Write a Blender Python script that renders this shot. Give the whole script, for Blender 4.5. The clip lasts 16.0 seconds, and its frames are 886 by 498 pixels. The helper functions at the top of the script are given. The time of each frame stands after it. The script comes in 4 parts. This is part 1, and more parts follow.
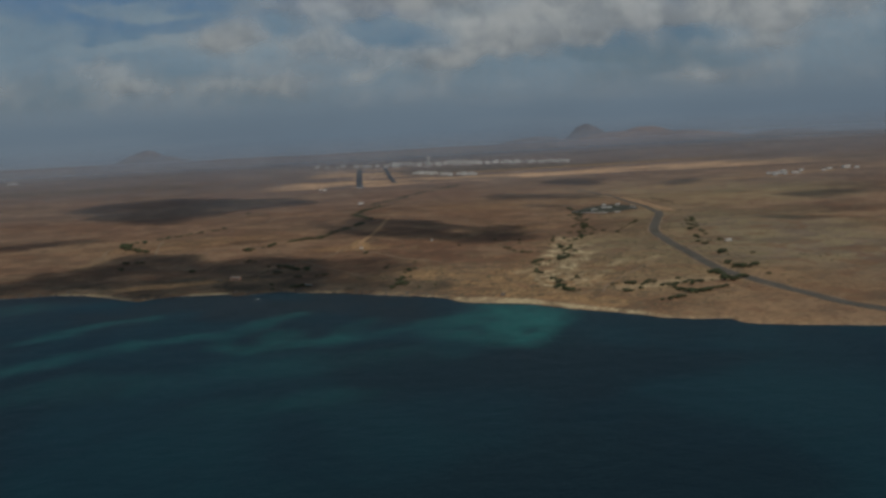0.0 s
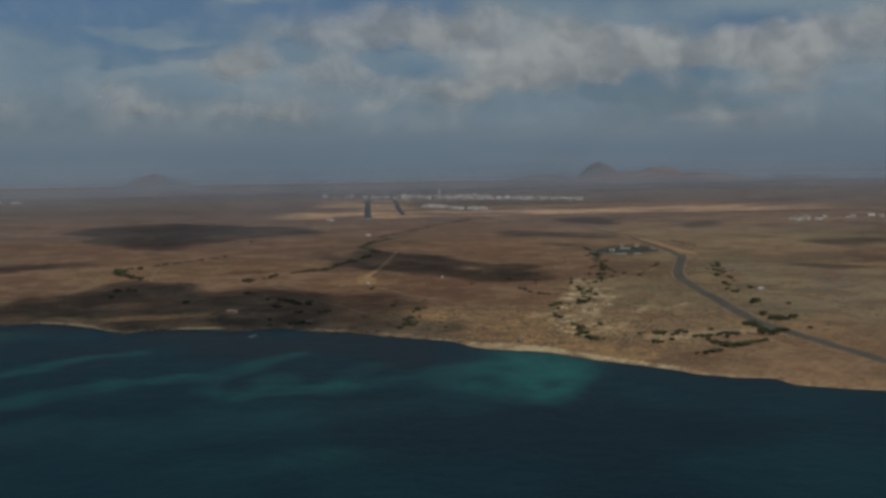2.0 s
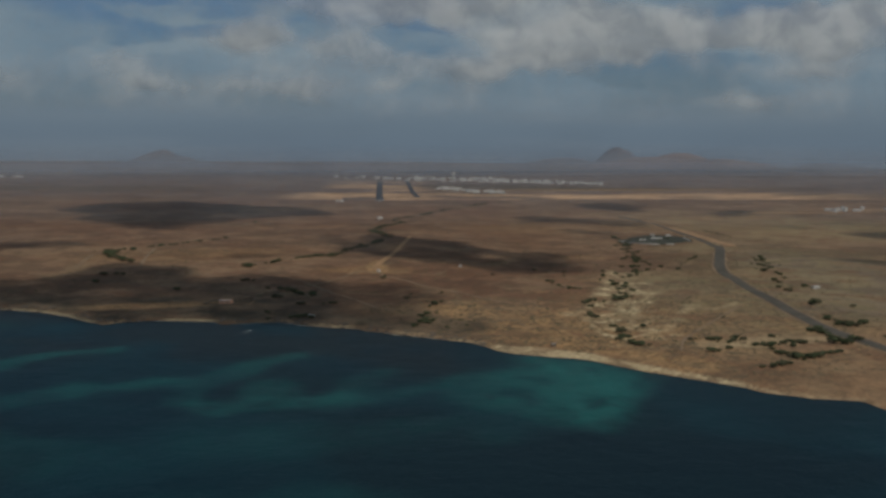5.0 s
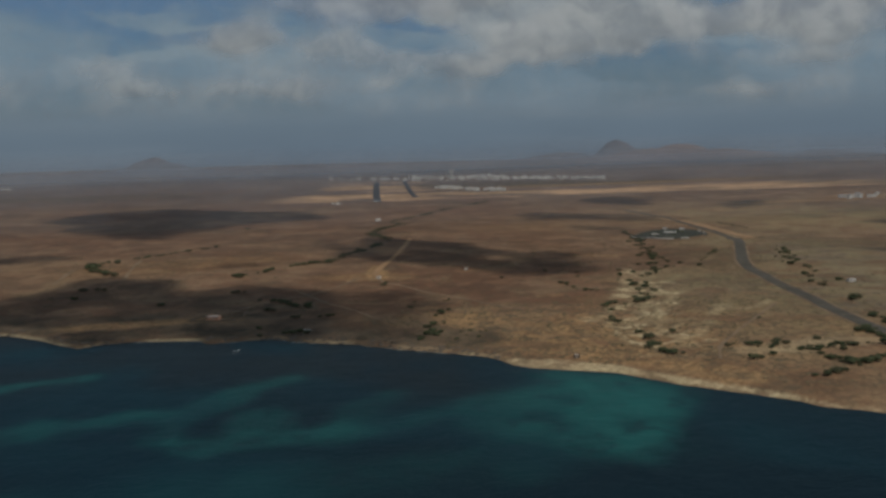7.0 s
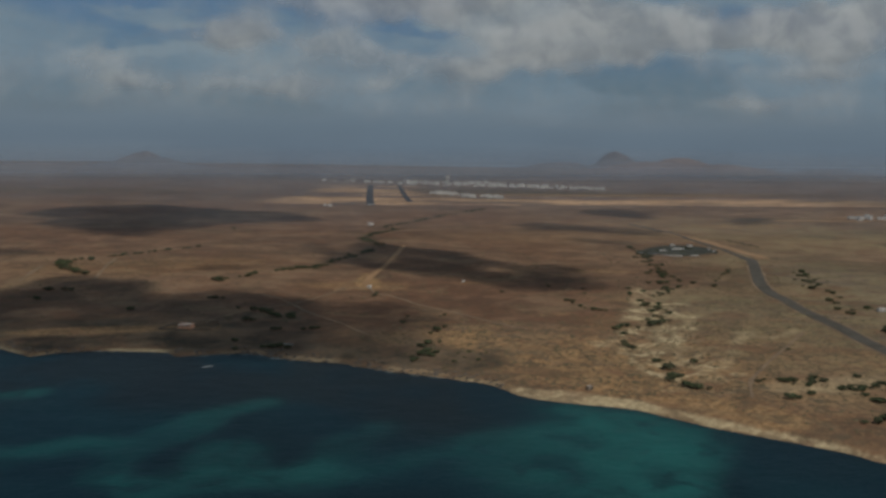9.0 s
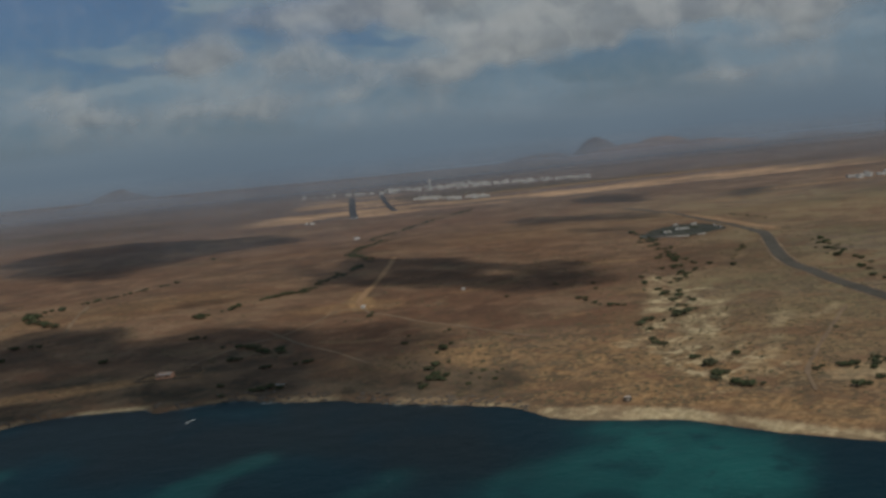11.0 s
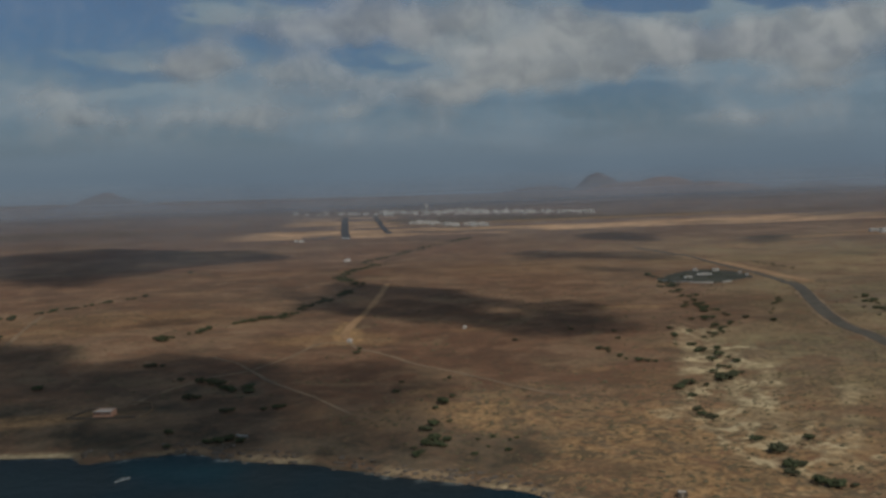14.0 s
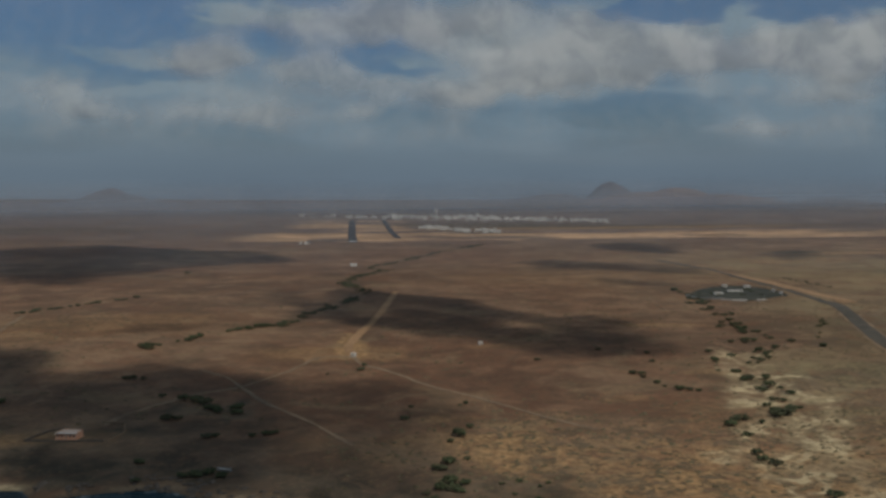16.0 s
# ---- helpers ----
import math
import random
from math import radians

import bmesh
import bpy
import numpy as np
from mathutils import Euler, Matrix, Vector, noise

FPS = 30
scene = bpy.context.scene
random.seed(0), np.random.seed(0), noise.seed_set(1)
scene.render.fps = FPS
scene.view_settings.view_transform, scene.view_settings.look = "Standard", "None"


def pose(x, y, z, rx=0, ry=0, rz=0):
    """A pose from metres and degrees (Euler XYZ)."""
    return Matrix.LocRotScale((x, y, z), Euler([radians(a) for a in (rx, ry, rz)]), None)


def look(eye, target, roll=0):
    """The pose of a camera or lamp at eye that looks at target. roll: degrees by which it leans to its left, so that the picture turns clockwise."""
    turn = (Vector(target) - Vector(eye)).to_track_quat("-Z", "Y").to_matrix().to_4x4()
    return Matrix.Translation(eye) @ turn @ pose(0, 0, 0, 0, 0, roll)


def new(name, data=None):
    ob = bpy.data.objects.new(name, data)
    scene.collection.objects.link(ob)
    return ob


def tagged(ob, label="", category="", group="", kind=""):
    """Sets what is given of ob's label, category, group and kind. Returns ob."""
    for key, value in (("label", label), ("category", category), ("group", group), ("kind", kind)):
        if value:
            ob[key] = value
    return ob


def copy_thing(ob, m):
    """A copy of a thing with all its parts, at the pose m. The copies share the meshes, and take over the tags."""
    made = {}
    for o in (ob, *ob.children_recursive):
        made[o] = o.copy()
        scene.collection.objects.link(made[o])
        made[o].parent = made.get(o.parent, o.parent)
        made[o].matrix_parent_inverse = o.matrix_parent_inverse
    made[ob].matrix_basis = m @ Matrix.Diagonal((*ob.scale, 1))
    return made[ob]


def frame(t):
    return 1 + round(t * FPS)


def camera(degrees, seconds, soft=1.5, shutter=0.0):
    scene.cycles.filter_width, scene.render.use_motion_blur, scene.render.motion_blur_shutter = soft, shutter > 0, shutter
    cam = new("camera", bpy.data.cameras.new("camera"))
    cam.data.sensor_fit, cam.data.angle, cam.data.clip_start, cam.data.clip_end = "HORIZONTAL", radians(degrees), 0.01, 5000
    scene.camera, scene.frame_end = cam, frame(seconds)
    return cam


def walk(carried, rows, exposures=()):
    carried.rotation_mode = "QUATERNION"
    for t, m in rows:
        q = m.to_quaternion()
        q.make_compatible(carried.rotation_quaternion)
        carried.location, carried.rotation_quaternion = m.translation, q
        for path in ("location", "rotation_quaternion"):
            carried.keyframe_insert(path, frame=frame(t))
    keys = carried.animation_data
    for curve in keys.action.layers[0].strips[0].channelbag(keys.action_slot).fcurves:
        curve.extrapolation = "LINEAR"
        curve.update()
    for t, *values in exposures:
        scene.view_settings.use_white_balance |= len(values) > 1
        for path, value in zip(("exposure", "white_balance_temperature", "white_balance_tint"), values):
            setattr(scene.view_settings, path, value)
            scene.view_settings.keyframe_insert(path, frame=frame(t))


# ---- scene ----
# A light aircraft on its approach: over the sea, across the shore, towards a runway.
# time, x, y, z, yaw, pitch, roll
cam = camera(50.0, 16.0, soft=3.1)
ROWS = [
    (0.0, 0.0, 0.0, 166.4, -2.85, -7.27, 2.71),
    (0.5, -1.1, 18.7, 165.4, -2.76, -6.94, 2.30),
    (1.0, -2.1, 37.3, 164.4, -2.59, -6.27, 0.64),
    (1.5, -3.1, 56.0, 163.4, -2.44, -5.61, 0.50),
    (2.0, -4.2, 74.7, 162.4, -2.28, -5.22, 0.73),
    (2.5, -5.2, 93.4, 161.3, -2.11, -5.60, -0.86),
    (3.0, -6.2, 112.1, 160.3, -1.88, -5.95, -1.73),
    (3.5, -7.2, 130.8, 159.3, -1.75, -6.19, -0.55),
    (4.0, -8.1, 149.5, 158.3, -1.56, -6.25, -0.61),
    (4.2, -8.5, 157.0, 157.9, -1.50, -6.17, -0.96),
    (6.3, -12.5, 235.6, 153.5, -1.74, -6.43, 1.05),
    (6.5, -12.9, 243.1, 153.1, -1.78, -6.43, 1.17),
    (7.0, -13.8, 261.8, 152.0, -1.83, -6.30, 1.43),
    (7.5, -14.7, 280.6, 151.0, -1.79, -5.99, 1.01),
    (8.0, -15.6, 299.3, 149.9, -1.85, -5.78, 0.37),
    (8.5, -16.5, 318.1, 148.9, -1.85, -5.72, -1.14),
    (9.0, -17.4, 336.8, 147.8, -2.12, -5.95, -0.79),
    (9.2, -17.7, 344.3, 147.4, -2.33, -6.03, 0.05),
    (11.3, -21.2, 423.2, 142.9, -3.68, -5.47, 5.81),
    (11.5, -21.6, 430.7, 142.5, -3.76, -5.18, 5.87),
    (12.0, -22.4, 449.5, 141.4, -3.74, -4.63, 4.25),
    (12.5, -23.2, 468.3, 140.3, -3.69, -4.33, 3.23),
    (13.0, -23.9, 487.1, 139.2, -3.69, -3.71, 3.82),
    (13.5, -24.7, 505.9, 138.2, -3.75, -3.73, 3.22),
    (14.0, -25.5, 524.7, 137.1, -3.76, -4.15, 1.62),
    (14.5, -26.2, 543.5, 136.0, -3.68, -4.45, 0.15),
    (15.0, -27.0, 562.3, 134.9, -3.53, -4.28, -0.41),
    (15.5, -27.7, 581.2, 133.8, -3.38, -4.04, -0.47),
    (16.0, -28.4, 600.0, 132.7, -3.26, -3.79, 0.00),
]
walk(cam, [(t, pose(x, y, z, 90 + pitch, roll, yaw)) for t, x, y, z, yaw, pitch, roll in ROWS],
     [(0.0, 0.0, 6300, 6), (16.0, 0.0, 6300, 6)])

# ------------------------------------------------------------ light
SUN = Vector((0.34, -0.50, 0.79)).normalized()
sun_data = bpy.data.lights.new("sun", "SUN")
sun_data.energy, sun_data.angle, sun_data.color = 2.45, radians(1.2), (1.0, 0.89, 0.76)
sun = new("sun", sun_data)
sun.matrix_world = look(SUN * 500, (0, 0, 0))


class Nodes:
    """Short ways to add shader nodes."""

    def __init__(self, tree):
        self.t = tree
        tree.nodes.clear()

    def link(self, a, b):
        self.t.links.new(a, b)

    def put(self, socket, value):
        if isinstance(value, bpy.types.NodeSocket):
            self.t.links.new(value, socket)
        elif value is not None:
            socket.default_value = value

    def math(self, op, a, b=None, c=None, clamp=False):
        n = self.t.nodes.new("ShaderNodeMath")
        n.operation, n.use_clamp = op, clamp
        for s, v in zip(n.inputs, (a, b, c)):
            self.put(s, v)
        return n.outputs[0]

    def mix(self, f, a, b, blend="MIX"):
        n = self.t.nodes.new("ShaderNodeMix")
        n.data_type, n.blend_type = "RGBA", blend
        self.put(n.inputs[0], f)
        for s, v in ((n.inputs[6], a), (n.inputs[7], b)):
            self.put(s, (*v, 1.0) if isinstance(v, tuple) and len(v) == 3 else v)
        return n.outputs[2]

    def noise(self, vector, scale, detail=4.0, rough=0.55, distort=0.0):
        n = self.t.nodes.new("ShaderNodeTexNoise")
        self.put(n.inputs["Vector"], vector)
        n.inputs["Scale"].default_value, n.inputs["Detail"].default_value = scale, detail
        n.inputs["Roughness"].default_value, n.inputs["Distortion"].default_value = rough, distort
        return n.outputs[0]

    def voronoi(self, vector, scale):
        n = self.t.nodes.new("ShaderNodeTexVoronoi")
        self.put(n.inputs["Vector"], vector)
        n.inputs["Scale"].default_value = scale
        return n.outputs[0]

    def step(self, value, lo, hi, a=0.0, b=1.0):
        n = self.t.nodes.new("ShaderNodeMapRange")
        n.interpolation_type = "SMOOTHSTEP"
        for s, v in zip(n.inputs, (value, lo, hi, a, b)):
            self.put(s, v)
        return n.outputs[0]

    def xyz(self, x, y, z):
        n = self.t.nodes.new("ShaderNodeCombineXYZ")
        for s, v in zip(n.inputs, (x, y, z)):
            self.put(s, v)
        return n.outputs[0]

    def attribute(self, name):
        n = self.t.nodes.new("ShaderNodeAttribute")
        n.attribute_name = name
        return n.outputs["Fac"]

    def position(self):
        return self.t.nodes.new("ShaderNodeNewGeometry").outputs["Position"]

    def random(self):
        return self.t.nodes.new("ShaderNodeObjectInfo").outputs["Random"]


# ------------------------------------------------------------ sky
world = bpy.data.worlds.new("world")
scene.world = world
world.use_nodes = True
w = Nodes(world.node_tree)
ray_dir = w.t.nodes.new("ShaderNodeTexCoord").outputs["Generated"]
split = w.t.nodes.new("ShaderNodeSeparateXYZ")
w.link(ray_dir, split.inputs[0])
AZ = w.math("MULTIPLY", w.math("ARCTAN2", split.outputs[0], split.outputs[1]), 57.2958)
EL = w.math("MULTIPLY", w.math("ARCSINE", split.outputs[2]), 57.2958)
sky = w.t.nodes.new("ShaderNodeTexSky")
sky.sky_type, sky.sun_disc = "NISHITA", False
sky.sun_elevation, sky.sun_rotation = math.asin(SUN.z), math.atan2(SUN.x, SUN.y)
sky.dust_density, sky.air_density = 2.0, 1.2
blue = w.mix(1.0, sky.outputs[0], (0.022, 0.031, 0.047), "MULTIPLY")


def torn(value, amount, seed):
    """Bends the sky's grid, so that gaps and banks get torn edges."""
    n = w.noise(w.xyz(w.math("MULTIPLY", AZ, 0.17), w.math("MULTIPLY", EL, 0.50), seed), 1.0, 3.0, 0.5)
    return w.math("ADD", value, w.math("MULTIPLY", w.math("SUBTRACT", n, 0.5), amount))


TORN_AZ, TORN_EL = torn(AZ, 14.0, 21.0), torn(EL, 4.2, 37.0)


def sky_patch(az, el, r_az, r_el):
    """A soft patch of sky with torn edges, 1 in its middle."""
    a = w.math("POWER", w.math("DIVIDE", w.math("SUBTRACT", TORN_AZ, az), r_az * 1.15), 2.0)
    e = w.math("POWER", w.math("DIVIDE", w.math("SUBTRACT", TORN_EL, el), r_el * 1.15), 2.0)
    return w.step(w.math("ADD", a, e), 1.0, 0.0)


def added(*terms):
    total = terms[0]
    for t in terms[1:]:
        total = w.math("ADD", total, t)
    return total


def weighted(f, k):
    return w.math("MULTIPLY", f, k)


veil_field = w.noise(w.xyz(weighted(AZ, 0.085), weighted(EL, 0.26), 3.7), 1.0, 5.0, 0.50, 0.3)
streak = w.noise(w.xyz(weighted(AZ, 0.05), weighted(EL, 0.60), 1.3), 1.0, 5.0, 0.52, 0.2)
gaps = added(
    weighted(sky_patch(-19.5, 10.4, 9.5, 2.8), 1.6), weighted(sky_patch(-13, 6.6, 5.0, 0.8), 0.5), weighted(sky_patch(-0.4, 7.4, 2.6, 0.7), 0.7),
    weighted(sky_patch(14.0, 4.4, 7.0, 1.3), 0.45), weighted(sky_patch(16.0, 10.2, 3.0, 0.9), 1.1), weighted(sky_patch(25, 10.4, 6.0, 1.5), 1.3))
wisps = added(weighted(sky_patch(-15.5, 7.6, 4.6, 0.75), 0.55), weighted(sky_patch(-8.5, 9.9, 4.2, 0.9), 0.7), weighted(sky_patch(-12, 5.4, 6.0, 0.8), 0.5), weighted(sky_patch(22, 5.6, 7.0, 1.2), 0.35))
veil = w.step(added(veil_field, weighted(gaps, -0.30), weighted(wisps, 0.26)), 0.26, 0.66)
veil_colour = w.mix(w.step(added(veil_field, weighted(wisps, 0.35)), 0.42, 0.85), (0.148, 0.200, 0.252), (0.204, 0.246, 0.284))
sky_colour = w.mix(w.step(veil, 0.0, 1.0, 0.18, 1.0), blue, veil_colour)
# the dull bank of haze that lies over the land
bank = w.mix(w.step(EL, -0.8, 4.6), (0.124, 0.151, 0.190), (0.161, 0.199, 0.236))
bank = w.mix(weighted(w.step(streak, 0.42, 0.75), 0.35), bank, (0.172, 0.188, 0.212))
haze = w.step(w.math("ADD", EL, weighted(streak, 2.4)), 6.4, 2.4)
sky_colour = w.mix(weighted(haze, 0.94), sky_colour, bank)
background = w.t.nodes.new("ShaderNodeBackground")
sky_colour = w.mix(1.0, sky_colour, (0.955, 1.0, 1.008), "MULTIPLY")
w.link(sky_colour, background.inputs[0])
background.inputs[1].default_value = 1.0
w.link(background.outputs[0], w.t.nodes.new("ShaderNodeOutputWorld").inputs[0])


# ------------------------------------------------------------ materials
def material(name):
    m = bpy.data.materials.new(name)
    m.use_nodes = True
    n = Nodes(m.node_tree)
    shader = m.node_tree.nodes.new("ShaderNodeBsdfPrincipled")
    n.link(shader.outputs[0], m.node_tree.nodes.new("ShaderNodeOutputMaterial").inputs[0])
    return m, n, shader


def bump(n, shader, height, distance, strength=1.0):
    b = n.t.nodes.new("ShaderNodeBump")
    b.inputs["Strength"].default_value, b.inputs["Distance"].default_value = strength, distance
    n.link(height, b.inputs["Height"])
    n.link(b.outputs[0], shader.inputs["Normal"])


def simple(name, dark, light, scale, rough=0.8, metal=0.0, relief=0.0, vary=0.25, gloss=0.3):
    """A worn surface: two colours mixed by coarse and fine grain, and a little change from object to object."""
    m, n, s = material(name)
    p = n.position()
    grain = n.math("ADD", n.math("MULTIPLY", n.noise(p, scale, 6.0), 0.6), n.math("MULTIPLY", n.noise(p, scale * 7.0, 4.0), 0.4))
    c = n.mix(n.step(grain, 0.35, 0.65), dark, light)
    c = n.mix(n.math("MULTIPLY", n.random(), vary), c, tuple(v * 0.45 for v in dark))
    n.link(c, s.inputs["Base Color"])
    s.inputs["Roughness"].default_value, s.inputs["Metallic"].default_value = rough, metal
    s.inputs["Specular IOR Level"].default_value = gloss
    if relief:
        bump(n, s, grain, relief)
    return m


def ground_material():
    m, n, s = material("dry_soil")
    p = n.position()
    big, mid, small = n.noise(p, 0.0045, 6.0, 0.6, 0.6), n.noise(p, 0.03, 6.0, 0.62, 0.4), n.noise(p, 0.25, 6.0, 0.65)
    # faint long furrows and old flow lines along the slope
    run = n.t.nodes.new("ShaderNodeVectorMath")
    run.operation = "MULTIPLY"
    n.link(p, run.inputs[0])
    run.inputs[1].default_value = (0.65, 1.0, 1.0)
    flow = n.noise(run.outputs[0], 0.0085, 5.0, 0.55, 1.0)
    c = n.mix(n.step(big, 0.42, 0.58), (0.114, 0.069, 0.046), (0.200, 0.127, 0.081))
    c = n.mix(n.math("MULTIPLY", n.step(flow, 0.49, 0.59), 0.52), c, (0.074, 0.052, 0.039))
    c = n.mix(n.math("MULTIPLY", n.step(flow, 0.46, 0.38), 0.44), c, (0.236, 0.158, 0.101))
    c = n.mix(n.math("MULTIPLY", n.step(mid, 0.53, 0.62), 0.46), c, (0.250, 0.169, 0.107))
    c = n.mix(n.math("MULTIPLY", n.step(mid, 0.47, 0.38), 0.46), c, (0.078, 0.056, 0.041))
    c = n.mix(n.math("MULTIPLY", n.attribute("red"), 0.70), c, n.mix(n.step(mid, 0.40, 0.60), (0.096, 0.050, 0.033), (0.172, 0.092, 0.056)))
    # grey soil of the plateau, and haze painted on the far plain
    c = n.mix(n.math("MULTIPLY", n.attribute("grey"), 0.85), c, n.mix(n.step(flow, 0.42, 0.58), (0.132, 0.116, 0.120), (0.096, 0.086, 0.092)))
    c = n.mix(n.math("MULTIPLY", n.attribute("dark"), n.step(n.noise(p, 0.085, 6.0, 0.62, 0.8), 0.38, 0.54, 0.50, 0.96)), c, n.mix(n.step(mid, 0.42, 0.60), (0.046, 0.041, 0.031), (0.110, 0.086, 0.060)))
    c = n.mix(n.math("MULTIPLY", n.attribute("olive"), n.step(n.noise(p, 0.017, 6.0, 0.64, 1.2), 0.38, 0.60, 0.38, 0.92)), c, n.mix(n.step(flow, 0.42, 0.58), (0.232, 0.188, 0.104), (0.160, 0.132, 0.076)))
    c = n.mix(n.math("MULTIPLY", n.attribute("tan"), n.step(mid, 0.36, 0.52, 0.55, 0.95)), c, n.mix(n.step(small, 0.40, 0.60), (0.214, 0.126, 0.063), (0.372, 0.232, 0.113)))
    c = n.mix(n.math("MULTIPLY", n.attribute("ochre"), n.step(mid, 0.34, 0.50, 0.65, 1.0)), c, n.mix(n.step(flow, 0.42, 0.58), (0.580, 0.370, 0.215), (0.390, 0.250, 0.150)))
    c = n.mix(n.math("MULTIPLY", n.attribute("sand"), n.step(mid, 0.36, 0.56, 0.25, 1.0)), c, n.mix(n.step(small, 0.40, 0.60), (0.37, 0.292, 0.172), (0.53, 0.428, 0.262)))
    # tufts of dry scrub, too small to tell apart
    clump, pebble = n.noise(p, 0.11, 6.0, 0.62, 1.2), n.noise(p, 0.33, 6.0, 0.65, 1.0)
    stony = n.math("MULTIPLY", n.attribute("scrub"), n.math("SUBTRACT", 1.0, n.math("MULTIPLY", n.math("MAXIMUM", n.attribute("sand"), n.attribute("dark")), 0.85)))
    open_soil = n.math("SUBTRACT", 1.0, n.math("MULTIPLY", n.attribute("dark"), 0.9))
    rust = n.noise(p, 0.0125, 6.0, 0.62, 1.4)
    c = n.mix(n.math("MULTIPLY", n.step(rust, 0.52, 0.62), n.math("MULTIPLY", open_soil, 0.55)), c, (0.140, 0.074, 0.046))
    c = n.mix(n.math("MULTIPLY", n.step(rust, 0.44, 0.36), n.math("MULTIPLY", open_soil, 0.40)), c, (0.205, 0.148, 0.088))
    c = n.mix(n.math("MULTIPLY", n.step(clump, 0.46, 0.60), n.step(stony, 0.0, 1.0, 0.30, 0.85)), c, (0.080, 0.064, 0.042))
    c = n.mix(n.math("MULTIPLY", n.step(pebble, 0.53, 0.66), n.step(stony, 0.0, 1.0, 0.24, 0.55)), c, (0.080, 0.066, 0.044))
    c = n.mix(n.math("MULTIPLY", n.step(pebble, 0.46, 0.36), n.step(stony, 0.0, 1.0, 0.16, 0.62)), c, (0.385, 0.245, 0.120))
    # bare reddish crusts and greyer stones in the stony ground by the shore
    crust, stones = n.noise(p, 0.034, 6.0, 0.66, 1.6), n.noise(p, 0.058, 6.0, 0.68, 1.6)
    c = n.mix(n.math("MULTIPLY", n.step(crust, 0.51, 0.60), n.math("MULTIPLY", stony, 0.50)), c, (0.200, 0.110, 0.066))
    c = n.mix(n.math("MULTIPLY", n.step(stones, 0.50, 0.60), n.math("MULTIPLY", stony, 0.50)), c, (0.128, 0.102, 0.070))
    n.link(c, s.inputs["Base Color"])
    s.inputs["Roughness"].default_value = 0.95
    s.inputs["Specular IOR Level"].default_value = 0.06
    bump(n, s, n.math("ADD", small, n.math("MULTIPLY", mid, 3.0)), 0.9, 0.7)
    return m


def sea_material():
    m, n, s = material("sea_water")
    p = n.position()
    big, mid = n.noise(p, 0.006, 5.0, 0.6, 0.5), n.noise(p, 0.022, 5.0, 0.6, 0.6)
    deep = n.mix(n.step(big, 0.35, 0.68), (0.0026, 0.0145, 0.0222), (0.0040, 0.0238, 0.0318))
    patchy = n.noise(p, 0.034, 6.0, 0.60, 1.6)
    shoal = n.math("MULTIPLY", n.attribute("shoal"), n.math("MULTIPLY", n.step(mid, 0.30, 0.66, 0.65, 1.0), n.step(patchy, 0.33, 0.48, 0.45, 1.05)))
    c = n.mix(n.math("MULTIPLY", n.attribute("weed"), 0.75), deep, (0.0034, 0.0118, 0.0172))
    c = n.mix(n.math("MULTIPLY", n.attribute("grey_water"), 0.80), c, (0.0092, 0.0136, 0.0155))
    c = n.mix(shoal, c, (0.0130, 0.0860, 0.0815))
    c = n.mix(n.math("MULTIPLY", n.attribute("surf"), n.step(n.noise(p, 0.12, 4.0), 0.48, 0.62)), c, (0.30, 0.33, 0.32))
    n.link(c, s.inputs["Base Color"])
    s.inputs["Roughness"].default_value, s.inputs["IOR"].default_value = 0.42, 1.33
    s.inputs["Specular IOR Level"].default_value = 0.11
    waves = n.math("ADD", n.noise(p, 0.35, 4.0, 0.6, 0.5), n.math("MULTIPLY", n.noise(p, 0.06, 3.0), 1.5))
    bump(n, s, waves, 0.6, 0.8)
    return m


MAT_GROUND, MAT_SEA = ground_material(), sea_material()
# the blue-grey stands for haze, put into the rock's own colour
MAT_ROCK = simple("hazy_hill_rock", (0.112, 0.121, 0.145), (0.142, 0.143, 0.160), 0.012, 0.95, relief=4.0, vary=0.1, gloss=0.1)
MAT_RED_ROCK = simple("red_brown_rock", (0.150, 0.122, 0.118), (0.190, 0.152, 0.142), 0.012, 0.95, relief=4.0, vary=0.1, gloss=0.1)
MAT_ASPHALT = simple("asphalt", (0.046, 0.048, 0.054), (0.066, 0.068, 0.074), 0.05, 0.95, relief=0.02, vary=0.05, gloss=0.04)
MAT_OLD_ROAD = simple("weathered_asphalt", (0.066, 0.060, 0.051), (0.094, 0.086, 0.073), 0.06, 0.95, relief=0.02, vary=0.05, gloss=0.06)
MAT_TRACK = simple("pale_dirt", (0.135, 0.096, 0.064), (0.225, 0.160, 0.104), 0.05, 0.95, relief=0.1, vary=0.1, gloss=0.1)
MAT_SHOULDER = simple("orange_gravel", (0.225, 0.136, 0.074), (0.330, 0.208, 0.116), 0.04, 0.95, relief=0.1, vary=0.1, gloss=0.1)
MAT_YARD = simple("dark_lava_gravel", (0.032, 0.034, 0.026), (0.060, 0.059, 0.046), 0.04, 0.95, relief=0.1, vary=0.1, gloss=0.1)
def leaf_material():
    """Dull green foliage; some plants greyer and drier than others."""
    m, n, s = material("acacia_leaves")
    p = n.position()
    c = n.mix(n.step(n.noise(p, 0.7, 5.0), 0.35, 0.65), (0.034, 0.043, 0.022), (0.070, 0.080, 0.040))
    c = n.mix(n.math("MULTIPLY", n.step(n.random(), 0.35, 1.0), 0.65), c, (0.064, 0.060, 0.037))
    n.link(c, s.inputs["Base Color"])
    s.inputs["Roughness"].default_value, s.inputs["Specular IOR Level"].default_value = 0.85, 0.15
    return m


